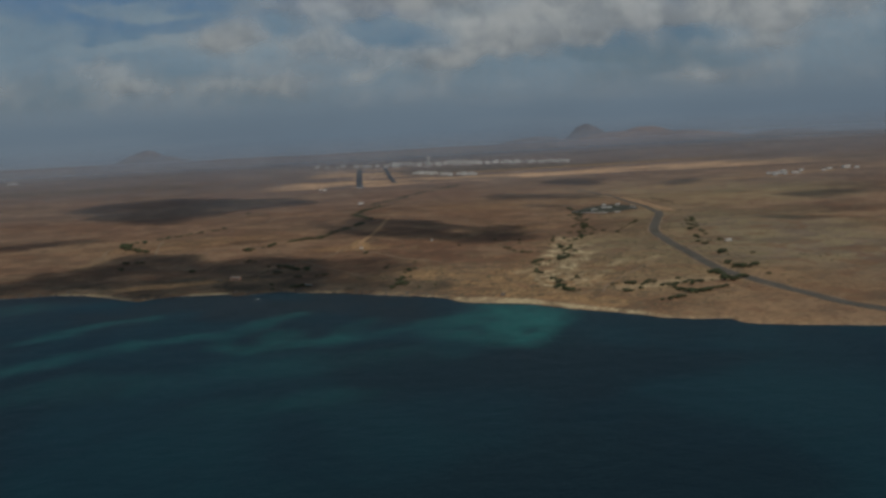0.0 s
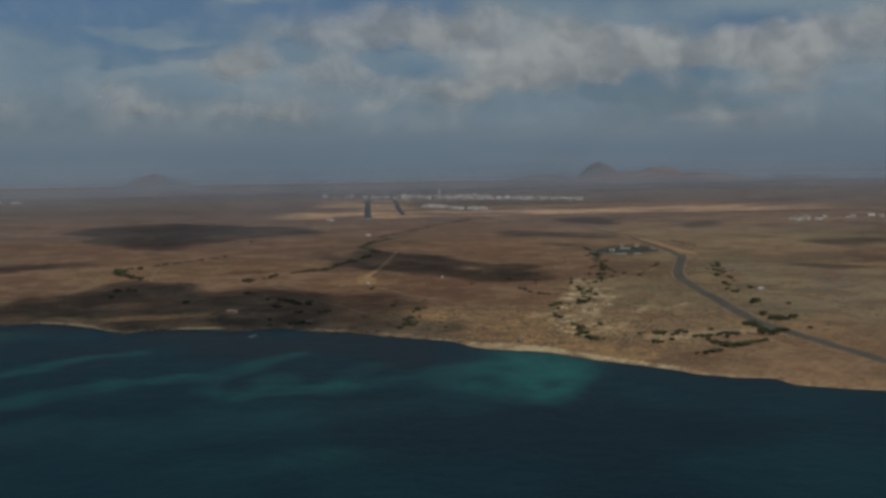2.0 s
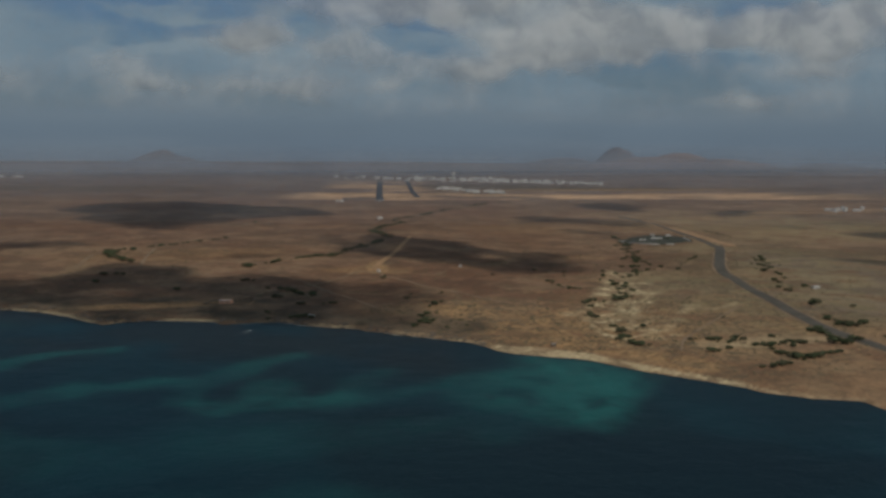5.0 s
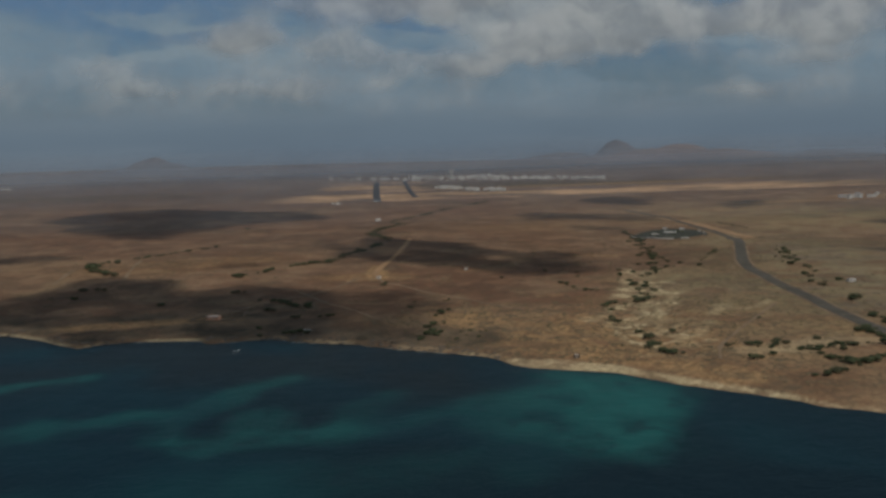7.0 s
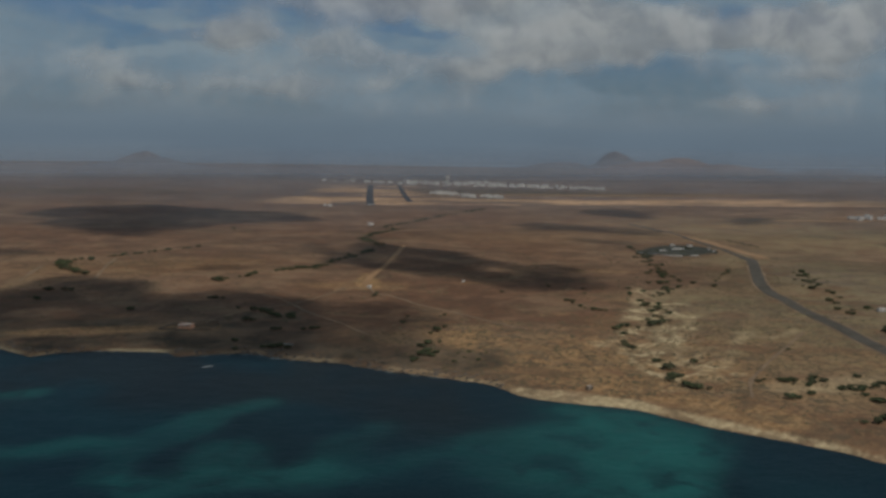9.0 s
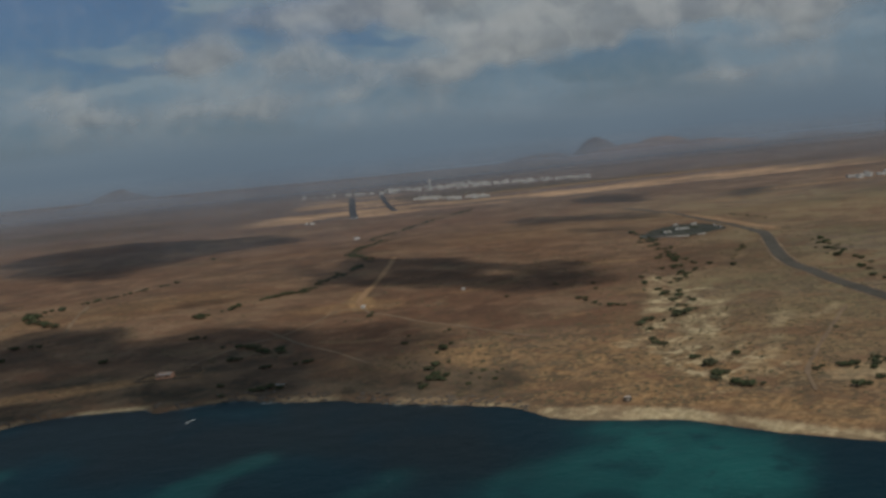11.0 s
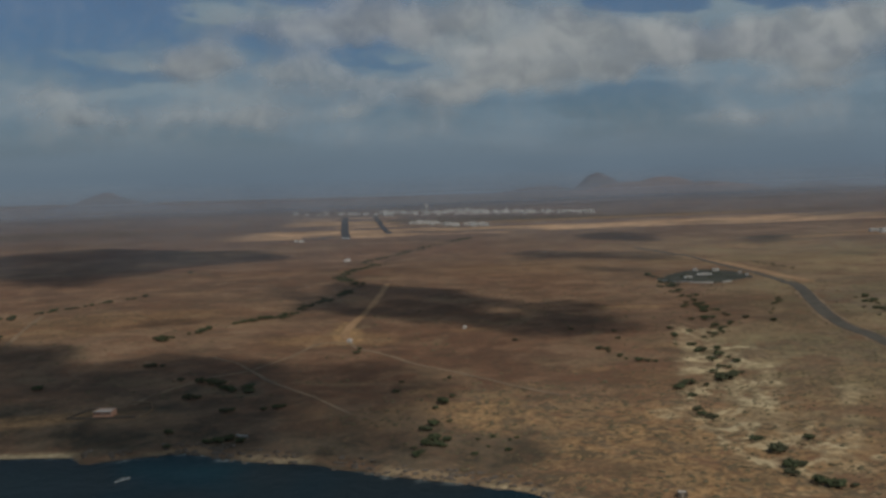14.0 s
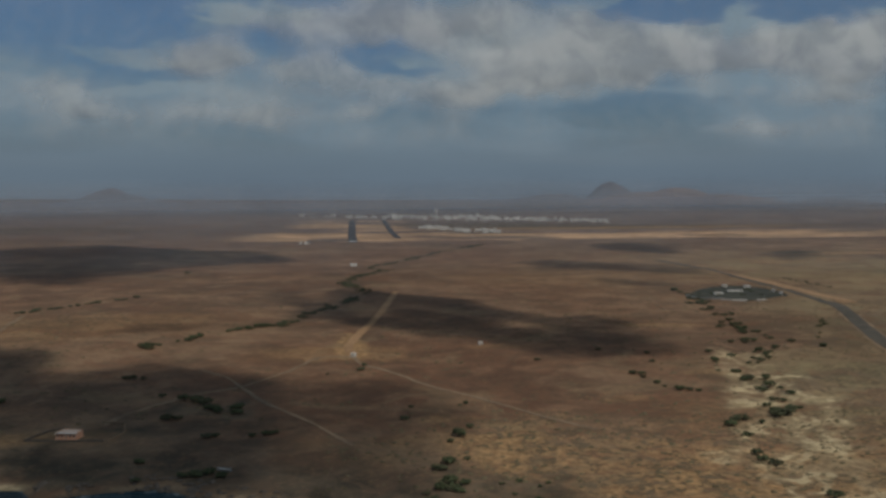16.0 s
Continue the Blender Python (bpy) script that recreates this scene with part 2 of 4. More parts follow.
MAT_LEAF = leaf_material()
MAT_SCRUB = simple("dry_scrub", (0.085, 0.074, 0.045), (0.150, 0.122, 0.075), 0.3, 0.9, relief=0.1, vary=0.0, gloss=0.1)
MAT_BARK = simple("bark", (0.09, 0.07, 0.05), (0.15, 0.11, 0.08), 2.0, 0.9, relief=0.02)
MAT_WHITE = simple("whitewash", (0.44, 0.43, 0.40), (0.64, 0.62, 0.58), 0.15, 0.85, relief=0.02, vary=0.55)
MAT_OCHRE = simple("terracotta_plaster", (0.46, 0.25, 0.155), (0.60, 0.34, 0.22), 0.5, 0.9, relief=0.02, vary=0.1)
MAT_ROOF = simple("pale_concrete", (0.56, 0.50, 0.44), (0.72, 0.66, 0.58), 0.4, 0.9, relief=0.02, vary=0.3)
MAT_STONE = simple("dry_stone", (0.075, 0.062, 0.050), (0.155, 0.125, 0.098), 0.8, 0.95, relief=0.2, vary=0.3)
MAT_DARK = simple("dark_opening", (0.03, 0.028, 0.026), (0.05, 0.046, 0.042), 1.0, 0.5)
MAT_WOOD = simple("painted_wood", (0.24, 0.20, 0.16), (0.36, 0.30, 0.24), 2.0, 0.7)
MAT_PAINT = simple("road_paint", (0.55, 0.55, 0.53), (0.75, 0.75, 0.72), 0.3, 0.8, vary=0.1)
MAT_FOAM = simple("sea_foam", (0.45, 0.48, 0.48), (0.75, 0.78, 0.78), 0.4, 0.8, relief=0.1)
MAT_CLOUD = simple("cloud", (0.80, 0.80, 0.80), (0.90, 0.90, 0.90), 0.004, 1.0, vary=0.0, gloss=0.0)
for node in MAT_CLOUD.node_tree.nodes:
    if node.type == "BSDF_PRINCIPLED":
        thick = MAT_CLOUD.node_tree.nodes.new("ShaderNodeAttribute")
        thick.attribute_name = "thick"
        some = MAT_CLOUD.node_tree.nodes.new("ShaderNodeMath")
        some.operation = "MULTIPLY"
        some.inputs[1].default_value = 0.66  # thin cumulus: some sun comes through
        MAT_CLOUD.node_tree.links.new(thick.outputs["Fac"], some.inputs[0])
        MAT_CLOUD.node_tree.links.new(some.outputs[0], node.inputs["Alpha"])

# ------------------------------------------------------------ land form
SHORE = [(-6000, 2300), (-1500, 1250), (-900, 1150), (-600, 1090), (-426, 1072), (-392, 1074), (-352, 1060), (-314, 1030), (-280, 1000),
         (-264, 1014), (-227, 1022), (-188, 1017), (-179, 1003), (-153, 1010), (-130, 1014), (-100, 998), (-61, 982), (-37, 970),
         (-5, 949), (16, 938), (35, 926), (46, 911), (51, 900), (62, 892), (78, 887), (104, 875), (122, 864), (136, 850), (159, 827), (172, 816),
         (188, 803), (206, 790), (212, 776), (240, 762), (268, 756), (271, 738), (282, 730), (400, 690), (700, 560), (1500, 300), (6000, -900)]
RISE = [(-2000, -9), (-60, -6), (0, 0.1), (12, 2.0), (60, 4), (250, 6), (650, 12), (1100, 14), (1700, 20), (2300, 28), (2900, 40), (3500, 54), (3950, 66), (5200, 40), (9000, 20)]
WADI = [(-125, 1456), (-105, 1530), (-78, 1602), (-55, 1684), (-80, 1778), (-72, 1870), (-31, 1945), (-56, 1996), (4, 2128), (30, 2214), (157, 2472)]
GULLY = [(170, 880), (160, 940), (152, 1030), (178, 1070), (190, 1120), (205, 1190), (215, 1250), (262, 1330), (270, 1400), (280, 1490), (300, 1590), (310, 1680)]
ROW_WEST = [(-420, 1500), (-389, 1540), (-361, 1576), (-319, 1630), (-300, 1668)]
ROW_MID = [(-222, 1342), (-201, 1362), (-175, 1402), (-148, 1432), (-127, 1456)]
shore_x, shore_y = np.array(SHORE, float).T
rise_d, rise_z = np.array(RISE, float).T


def lattice(ix, iy, seed):
    h = (ix.astype(np.int64) * 374761393 + iy.astype(np.int64) * 668265263 + seed * 974711) & 0x7FFFFFFF
    h = ((h ^ (h >> 13)) * 1274126177) & 0x7FFFFFFF
    return ((h ^ (h >> 16)) & 0xFFFF) / 65535.0


def rough(x, y, size, octaves=3, seed=1):
    """Smooth random field, 0 to 1, whose lumps are about that many metres across."""
    total, weight, amp = 0.0, 0.0, 1.0
    x, y = np.asarray(x, float), np.asarray(y, float)
    for k in range(octaves):
        u, v = x / size + 71.3 * k, y / size - 33.7 * k
        ix, iy = np.floor(u), np.floor(v)
        fx, fy = u - ix, v - iy
        fx, fy = fx * fx * (3 - 2 * fx), fy * fy * (3 - 2 * fy)
        a, b = lattice(ix, iy, seed + k), lattice(ix + 1, iy, seed + k)
        c, d = lattice(ix, iy + 1, seed + k), lattice(ix + 1, iy + 1, seed + k)
        total = total + amp * ((a * (1 - fx) + b * fx) * (1 - fy) + (c * (1 - fx) + d * fx) * fy)
        weight, amp, size = weight + amp, amp * 0.5, size * 0.5
    return total / weight


def ease(v, lo, hi):
    s = np.clip((np.asarray(v, float) - lo) / (hi - lo), 0, 1)
    return s * s * (3 - 2 * s)


def line_distance(x, y, line):
    x, y = np.asarray(x, float), np.asarray(y, float)
    best = np.full(np.broadcast(x, y).shape, 1e9)
    for (ax, ay), (bx, by) in zip(line, line[1:]):
        ux, uy = bx - ax, by - ay
        s = np.clip(((x - ax) * ux + (y - ay) * uy) / (ux * ux + uy * uy), 0, 1)
        best = np.minimum(best, np.hypot(x - ax - s * ux, y - ay - s * uy))
    return best


def oval(x, y, cx, cy, rx, ry, turn=0.0, ragged=0.35, size=60.0):
    """1 inside an oval with a ragged, soft edge, 0 outside."""
    c, s = math.cos(radians(turn)), math.sin(radians(turn))
    dx, dy = x - cx, y - cy
    r = np.hypot((dx * c + dy * s) / rx, (dy * c - dx * s) / ry)
    return ease(r + ragged * 2.4 * (rough(x, y, size, 4, 17) - 0.5), 1.4, 0.6)


def inland(x, y):
    return 0.93 * (y - np.interp(x, shore_x, shore_y)) + 7 * (rough(x, y, 22, 2, 5) - 0.5)


def ground_z(x, y):
    d = inland(x, y)
    z = np.interp(d, rise_d, rise_z)
    near = ease(d, 15, 90) * (1 - ease(y, 2150, 2400))
    z = z + near * (2.2 * (rough(x, y, 45, 3, 8) - 0.5) + 3.0 * ease(d, 150, 500) * (rough(x, y, 330, 2, 9) - 0.5))
    z = z + 0.9 * ease(d, 0, 6) * (1 - ease(d, 25, 60)) * (rough(x, y, 6, 2, 12) - 0.5)
    cut = 1 - ease(line_distance(x, y, GULLY), 4, 22)
    cut = np.maximum(cut, 1 - ease(line_distance(x, y, WADI), 4, 18))
    return z - 1.6 * cut * ease(d, 20, 80)


def gz(x, y):
    return float(ground_z(np.array([x]), np.array([y]))[0])


def steps(*parts):
    """Grid lines: (start, stop, spacing), one stretch after the other."""
    out = []
    for a, b, s in parts:
        out += list(np.arange(a, b, s))
    return np.array(out + [parts[-1][1]])


def sheet(name, xs, ys, height, mat, fields):
    gx, gy = np.meshgrid(xs, ys)
    z = height(gx, gy)
    n, m = len(xs), len(ys)
    mesh = bpy.data.meshes.new(name)
    idx = np.arange(n * m).reshape(m, n)
    faces = np.stack([idx[:-1, :-1], idx[:-1, 1:], idx[1:, 1:], idx[1:, :-1]], -1).reshape(-1, 4)
    mesh.from_pydata(np.stack([gx, gy, z], -1).reshape(-1, 3).tolist(), [], faces.tolist())
    mesh.polygons.foreach_set("use_smooth", [True] * len(mesh.polygons))
    for key, f in fields.items():
        layer = mesh.attributes.new(key, "FLOAT", "POINT")
        layer.data.foreach_set("value", np.clip(f(gx, gy), 0, 1).ravel())
    mesh.materials.append(mat)
    return new(name, mesh)


XS = steps((-6000, -2400, 150), (-2400, -1000, 50), (-1000, -460, 12), (-460, -60, 4), (-60, 270, 2.6), (270, 460, 4), (460, 1000, 12), (1000, 2400, 50), (2400, 6000, 150))
YS = steps((-3000, 300, 150), (300, 700, 20), (700, 860, 4), (860, 1240, 2.6), (1240, 1330, 4), (1330, 1800, 6), (1800, 2400, 12), (2400, 3300, 25), (3300, 5300, 60), (5300, 6500, 200))


WASH_EAST = [(238, 1290), (221, 1236), (219, 1167), (224, 1133), (210, 1093), (191, 1059), (176, 1013), (174, 979), (178, 955), (186, 940)]
WASH_WEST = [(209, 1249), (190, 1180), (176, 1140), (164, 1115), (151, 1060), (140, 1021)]
ORANGE_BANK = [(90, 912), (132, 897), (152, 883), (170, 858), (186, 838)]


def f_sand(x, y):
    d = inland(x, y)
    beach = ease(d, -4, 1) * (1 - ease(d, 3, 8)) * ease(rough(x, y, 40, 2, 21), 0.46, 0.66) * (0.35 + 0.65 * ease(x, -40, 40))
    cove = 0.85 * ease(d, -4, 1) * (1 - ease(d, 2, 6)) * np.maximum(ease(x, -242, -230) * (1 - ease(x, -192, -184)), ease(x, -420, -380) * (1 - ease(x, -296, -284)))
    reach = 15.0 * ease(x, 40, 58) - 6.0 * ease(x, 120, 190) - 6.0 * ease(x, 190, 240) + 5 * (rough(x, y, 14, 3, 29) - 0.5)
    bay = ease(d, -4, 1) * (1 - ease(d, reach - 3, reach + 2)) * ease(x, 40, 58) * (1 - 0.6 * ease(x, 190, 280))
    shelf = 0.40 * ease(d, -3, 1) * (1 - ease(d + 5 * (rough(x, y, 12, 3, 23) - 0.5), 6, 11)) * ease(x, -110, -90) * (1 - ease(x, 40, 50)) * ease(rough(x, y, 11, 3, 20), 0.36, 0.56)
    vein = np.maximum(1 - abs(2 * rough(x, y, 26, 4, 33) - 1), 1 - 1.1 * abs(2 * rough(x, y, 19, 3, 35) - 1))
    veins = 1.7 * ease(vein, 0.86, 0.98) * np.maximum(oval(x, y, 197, 1115, 28, 135, -12, 0.6, 24), oval(x, y, 166, 985, 30, 74, 8, 0.6, 20))
    torn_edge = 16 * (rough(x, y, 16, 4, 25) - 0.5)
    wash = np.maximum(0.50 * (0.40 + 0.60 * ease(rough(x, y, 14, 3, 27), 0.35, 0.60)) * (1 - ease(line_distance(x, y, WASH_EAST) + 0.7 * torn_edge, 0, 6)), 0.42 * (1 - ease(line_distance(x, y, WASH_WEST) + torn_edge, 0, 7)))
    wash = np.maximum(wash, 0.55 * oval(x, y, 163, 1005, 22, 42, 12, 0.7, 14) * ease(rough(x, y, 13, 3, 22), 0.40, 0.60))
    wash = np.maximum(wash, 0.62 * oval(x, y, 196, 1085, 26, 75, -18, 0.8, 16) * ease(rough(x, y, 12, 3, 28), 0.46, 0.62))
    wash = np.maximum(wash, 0.50 * oval(x, y, 178, 940, 26, 30, 0, 0.8, 14) * ease(rough(x, y, 13, 3, 22), 0.45, 0.62))
    lines = 0.45 * (1 - ease(line_distance(x, y, [(196, 955), (213, 991), (232, 1033), (258, 1079)]) + 5 * (rough(x, y, 9, 2, 24) - 0.5), 1, 8))
    lines = np.maximum(lines, 0.45 * (1 - ease(line_distance(x, y, [(246, 1070), (264, 1050), (284, 1064), (300, 1086)]) + 5 * (rough(x, y, 9, 2, 24) - 0.5), 1, 6)))
    spots = 0.5 * oval(x, y, 265, 912, 60, 16, 10, 0.6, 18)
    return np.maximum.reduce([beach * (1 - ease(x, 30, 46)), cove, bay, shelf, wash, veins, spots, lines])


def nook(x, y):
    """Dark scrubby ground behind the rocky shore."""
    return 0.85 * oval(x, y, 0, 1010, 20, 42, 20, 0.5, 30) + 1.1 * oval(x, y, 31, 986, 25, 27, -10, 0.6, 18) + 0.7 * oval(x, y, 66, 952, 30, 13, -25, 0.8, 20)


def f_tan(x, y):
    near = 0.95 * oval(x, y, 29, 1048, 26, 34, 0, 0.7, 22) + 0.62 * oval(x, y, 85, 985, 100, 80, -35, 0.9, 40) + 0.40 * oval(x, y, 107, 1152, 14, 8, 0, 0.7, 15) + 0.40 * oval(x, y, 189, 1222, 20, 9, 0, 0.7, 15) + 0.38 * oval(x, y, 260, 900, 200, 170, -30, 0.5, 80)
    near = near + 0.60 * (1 - ease(line_distance(x, y, ORANGE_BANK) + 10 * (rough(x, y, 14, 3, 26) - 0.5), 8, 24)) + 0.55 * oval(x, y, 214, 1414, 34, 10, -10, 0.8, 20)
    near = near + 1.0 * oval(x, y, -58, 1340, 11, 50, 5, 0.4, 20) + 0.22 * oval(x, y, 400, 1880, 300, 360, 0, 0.4, 150) + 0.12 * oval(x, y, -300, 1560, 260, 160, 0, 0.4, 120)
    near = near + 0.45 * oval(x, y, -60, 1310, 60, 28, 0, 0.5) + 0.35 * oval(x, y, 60, 1330, 45, 14, 0, 0.5)
    near = near + 0.5 * oval(x, y, -270, 1075, 75, 14, 12, 0.4) + 0.30 * oval(x, y, -330, 1440, 150, 70, 20, 0.5)
    far2 = 0.9 * oval(x, y, 830, 2190, 210, 22, 8, 0.3, 120) + 0.9 * oval(x, y, 960, 2270, 170, 18, 4, 0.3, 120) + 0.5 * oval(x, y, 620, 2060, 110, 30, 6, 0.4, 90) + 0.8 * oval(x, y, 560, 3000, 500, 40, 3, 0.3, 200)
    d = inland(x, y)
    near = near * (1 - 0.85 * ease(d, -5, 4) * (1 - ease(d, 18, 45)) * (1 - ease(x, 50, 110))) * (1 - 0.9 * np.clip(nook(x, y), 0, 1))
    return near + far2


def f_ochre(x, y):
    band = 2610 + 40 * (rough(x, y, 300, 2, 30) - 0.5) + 25 * (rough(x, y, 60, 2, 33) - 0.5)
    main = ease(y, band - 40, band) * (1 - ease(y, band + 150, band + 330)) * ease(x, -420, -250) * (1 - ease(x, 1050, 1300))
    streaks = 1 - 0.92 * ease(rough(x * 0.22, y, 48, 3, 31), 0.47, 0.60)
    field = 0.75 * ease(y, 2600, 2640) * (1 - ease(y, 3350, 3550)) * ease(x, -330, -230) * (1 - ease(x, -20, 60)) * ease(rough(x * 0.5, y, 90, 3, 34), 0.36, 0.52)
    return np.maximum(main * streaks, field)


def f_red(x, y):
    return 0.8 * oval(x, y, 120, 965, 60, 15, -20, 0.8, 30) + 0.9 * oval(x, y, 90, 990, 20, 20, 0, 0.6, 18) + 0.75 * oval(x, y, 216, 1056, 20, 66, -14, 0.6, 24) + 0.75 * oval(x, y, 243, 1012, 24, 34, -20, 0.6, 24) + 0.75 * oval(x, y, 254, 966, 36, 66, -32, 0.6, 26) + 0.4 * oval(x, y, 262, 1130, 36, 44, 0, 0.7, 30) + 0.5 * oval(x, y, 125, 1008, 34, 14, 0, 0.7, 25) + 0.6 * oval(x, y, 40, 1150, 70, 40, 0, 0.6, 50) + 0.8 * oval(x, y, -45, 1170, 120, 110, 0, 0.6, 60) + 0.7 * oval(x, y, 20, 1290, 130, 50, -8, 0.6, 50) + 0.5 * oval(x, y, 60, 1330, 90, 40, 0, 0.6, 40) + 0.5 * oval(x, y, 60, 960, 40, 12, -30, 0.7, 25) + (0.22 + 0.7 * ease(rough(x, y, 210, 3, 40), 0.43, 0.62)) * (1 - ease(x, 120, 260)) + 0.35 * oval(x, y, 130, 1560, 240, 260, 0, 0.4, 90) + 0.15 * oval(x, y, 150, 2050, 330, 260, 0, 0.3, 150)


def f_dark(x, y):
    d = inland(x, y)
    coast = ease(d, 3, 12) * (1 - ease(d, 25, 75)) * (1 - ease(x, -20, 70)) * ease(rough(x, y, 40, 3, 50), 0.25, 0.55)
    rocks = (1 - ease(d, 0.5, 4)) * (1 - ease(x, 20, 60))
    wet = 0.6 * (1 - ease(line_distance(x, y, WADI), 4, 22)) * ease(rough(x, y, 40, 2, 51), 0.3, 0.6)
    # dark ground before the town, and wide bands of cloud shade painted in
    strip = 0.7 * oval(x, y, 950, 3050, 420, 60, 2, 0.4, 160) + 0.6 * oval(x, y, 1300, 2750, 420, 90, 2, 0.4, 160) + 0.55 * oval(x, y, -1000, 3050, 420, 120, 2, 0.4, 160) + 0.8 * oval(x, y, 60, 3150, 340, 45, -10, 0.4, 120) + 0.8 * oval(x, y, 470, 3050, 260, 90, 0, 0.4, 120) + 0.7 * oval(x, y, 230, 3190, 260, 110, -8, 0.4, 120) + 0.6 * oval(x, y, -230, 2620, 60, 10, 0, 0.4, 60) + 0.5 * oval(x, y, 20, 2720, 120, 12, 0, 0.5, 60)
    # dark thickets and soil; the two ovals beside the house paint in yard shade
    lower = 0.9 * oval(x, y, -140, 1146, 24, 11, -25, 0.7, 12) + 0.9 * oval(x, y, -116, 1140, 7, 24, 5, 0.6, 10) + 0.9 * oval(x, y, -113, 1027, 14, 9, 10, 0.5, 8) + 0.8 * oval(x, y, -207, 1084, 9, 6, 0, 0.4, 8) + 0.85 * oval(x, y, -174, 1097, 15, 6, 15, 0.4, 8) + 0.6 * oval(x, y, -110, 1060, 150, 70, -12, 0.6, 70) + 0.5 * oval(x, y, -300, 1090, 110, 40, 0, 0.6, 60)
    behind = nook(x, y) + 0.5 * oval(x, y, 100, 935, 40, 12, -25, 0.8, 26)
    return np.maximum.reduce([coast, rocks, wet, strip, lower, behind])


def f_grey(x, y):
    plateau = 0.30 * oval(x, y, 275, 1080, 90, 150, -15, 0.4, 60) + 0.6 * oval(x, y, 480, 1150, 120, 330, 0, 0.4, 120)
    # Further inland the soil greys with distance: haze put into its colour.
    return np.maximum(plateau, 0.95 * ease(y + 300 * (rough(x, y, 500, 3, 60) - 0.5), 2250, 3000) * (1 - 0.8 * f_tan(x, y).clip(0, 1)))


def f_olive(x, y):
    return 0.6 * oval(x, y, 50, 1100, 24, 16, 0, 0.6, 20) + 0.95 * oval(x, y, 280, 1090, 120, 190, -12, 0.35, 70) + 0.8 * oval(x, y, 480, 1250, 150, 420, 0, 0.35, 120) + 0.8 * oval(x, y, 640, 1900, 230, 300, 0, 0.35, 160)


def f_scrub(x, y):
    return 0.15 + 0.85 * oval(x, y, 90, 990, 115, 95, -30, 1.0, 45) * ease(x, -25, 15) + 0.45 * oval(x, y, 275, 1010, 110, 210, -6, 0.5, 50)


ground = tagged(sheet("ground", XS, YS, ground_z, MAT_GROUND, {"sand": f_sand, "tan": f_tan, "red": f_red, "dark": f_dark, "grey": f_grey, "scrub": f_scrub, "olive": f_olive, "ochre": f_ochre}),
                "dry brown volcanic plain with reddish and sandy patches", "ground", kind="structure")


def streak_of_sand(x, y, line, wide):
    return 1 - ease(line_distance(x, y, line) + 1.3 * wide * (rough(x, y, 26, 4, 71) - 0.5), 0.1 * wide, wide)


SHOAL = [(60, 868), (92, 872), (126, 862), (146, 830), (146, 788), (124, 738), (94, 702), (74, 706), (46, 730), (20, 758), (12, 786), (40, 822), (70, 846)]


def within_line(x, y, ring):
    """Distance into a closed outline, less than 0 outside it."""
    odd = np.zeros(x.shape, bool)
    for (ax, ay), (bx, by) in zip(ring, ring[1:] + ring[:1]):
        if ay != by:
            odd ^= ((ay > y) != (by > y)) & (x < (bx - ax) * (y - ay) / (by - ay) + ax)
    return np.where(odd, 1, -1) * line_distance(x, y, ring + ring[:1])


def f_shoal(x, y):
    edge = within_line(x, y, SHOAL) + 34 * (rough(x, y, 34, 4, 72) - 0.5)
    bright = ease(edge, -14 - 12 * ease(x, 110, 30), 20) * (0.55 + 0.45 * ease(x + 0.25 * (y - 780), 20, 115))
    bright = bright * (1 - 0.50 * ease(rough(x, y, 26, 4, 73), 0.48, 0.68) * ease(x, 135, 80))
    arm = 0.45 * streak_of_sand(x, y, [(-125, 742), (-83, 750), (-44, 762), (-13, 778), (22, 808)], 24) + 0.34 * streak_of_sand(x, y, [(-60, 765), (-44, 798), (-30, 830)], 20)
    west = 0.62 * streak_of_sand(x, y, [(-330, 815), (-306, 845), (-278, 888), (-246, 897)], 22) + 0.46 * streak_of_sand(x, y, [(-300, 712), (-262, 755), (-215, 785), (-174, 801)], 26)
    middle = 0.48 * streak_of_sand(x, y, [(-150, 750), (-148, 800), (-134, 829), (-118, 860), (-98, 880)], 19) + 0.36 * oval(x, y, -104, 779, 30, 26, 20, 0.7, 26)
    south = 0.26 * oval(x, y, -80, 585, 60, 24, 10, 0.6, 40) + 0.24 * oval(x, y, -225, 650, 70, 36, 25, 0.6, 50) + 0.34 * oval(x, y, -480, 960, 120, 30, 20, 0.5, 50) + 0.16 * oval(x, y, -20, 690, 120, 30, 10, 0.7, 40)
    return np.maximum(bright, (arm + west + middle + south) * (1 - 0.5 * ease(rough(x, y, 34, 4, 70), 0.45, 0.68)))


def f_weed(x, y):
    return ease(rough(x, y, 130, 3, 75), 0.42, 0.62)


def f_grey_water(x, y):
    """Greyer, darker water along the western shore."""
    d = inland(x, y)
    return ease(d, -190, -60) * (1 - ease(x, 0, 60)) * ease(rough(x, y, 70, 3, 78), 0.25, 0.5)


def f_surf(x, y):
    d = inland(x, y)
    return ease(d, -5, -1.5) * ease(rough(x, y, 50, 2, 77), 0.45, 0.6) * (1 - ease(x, -40, 40))


SEA_Y = steps((-6000, 200, 200), (200, 600, 20), (600, 1120, 5), (1120, 2400, 80))
SEA_X = steps((-6000, -1000, 250), (-1000, -460, 15), (-460, 460, 5), (460, 1000, 20), (1000, 6000, 250))
sea = tagged(sheet("water", SEA_X, SEA_Y, lambda x, y: 0.12 * (rough(x, y, 30, 2, 80) - 0.5), MAT_SEA, {"shoal": f_shoal, "weed": f_weed, "surf": f_surf, "grey_water": f_grey_water}),
             "dark teal sea with turquoise sandy shoals", "sea", kind="structure")


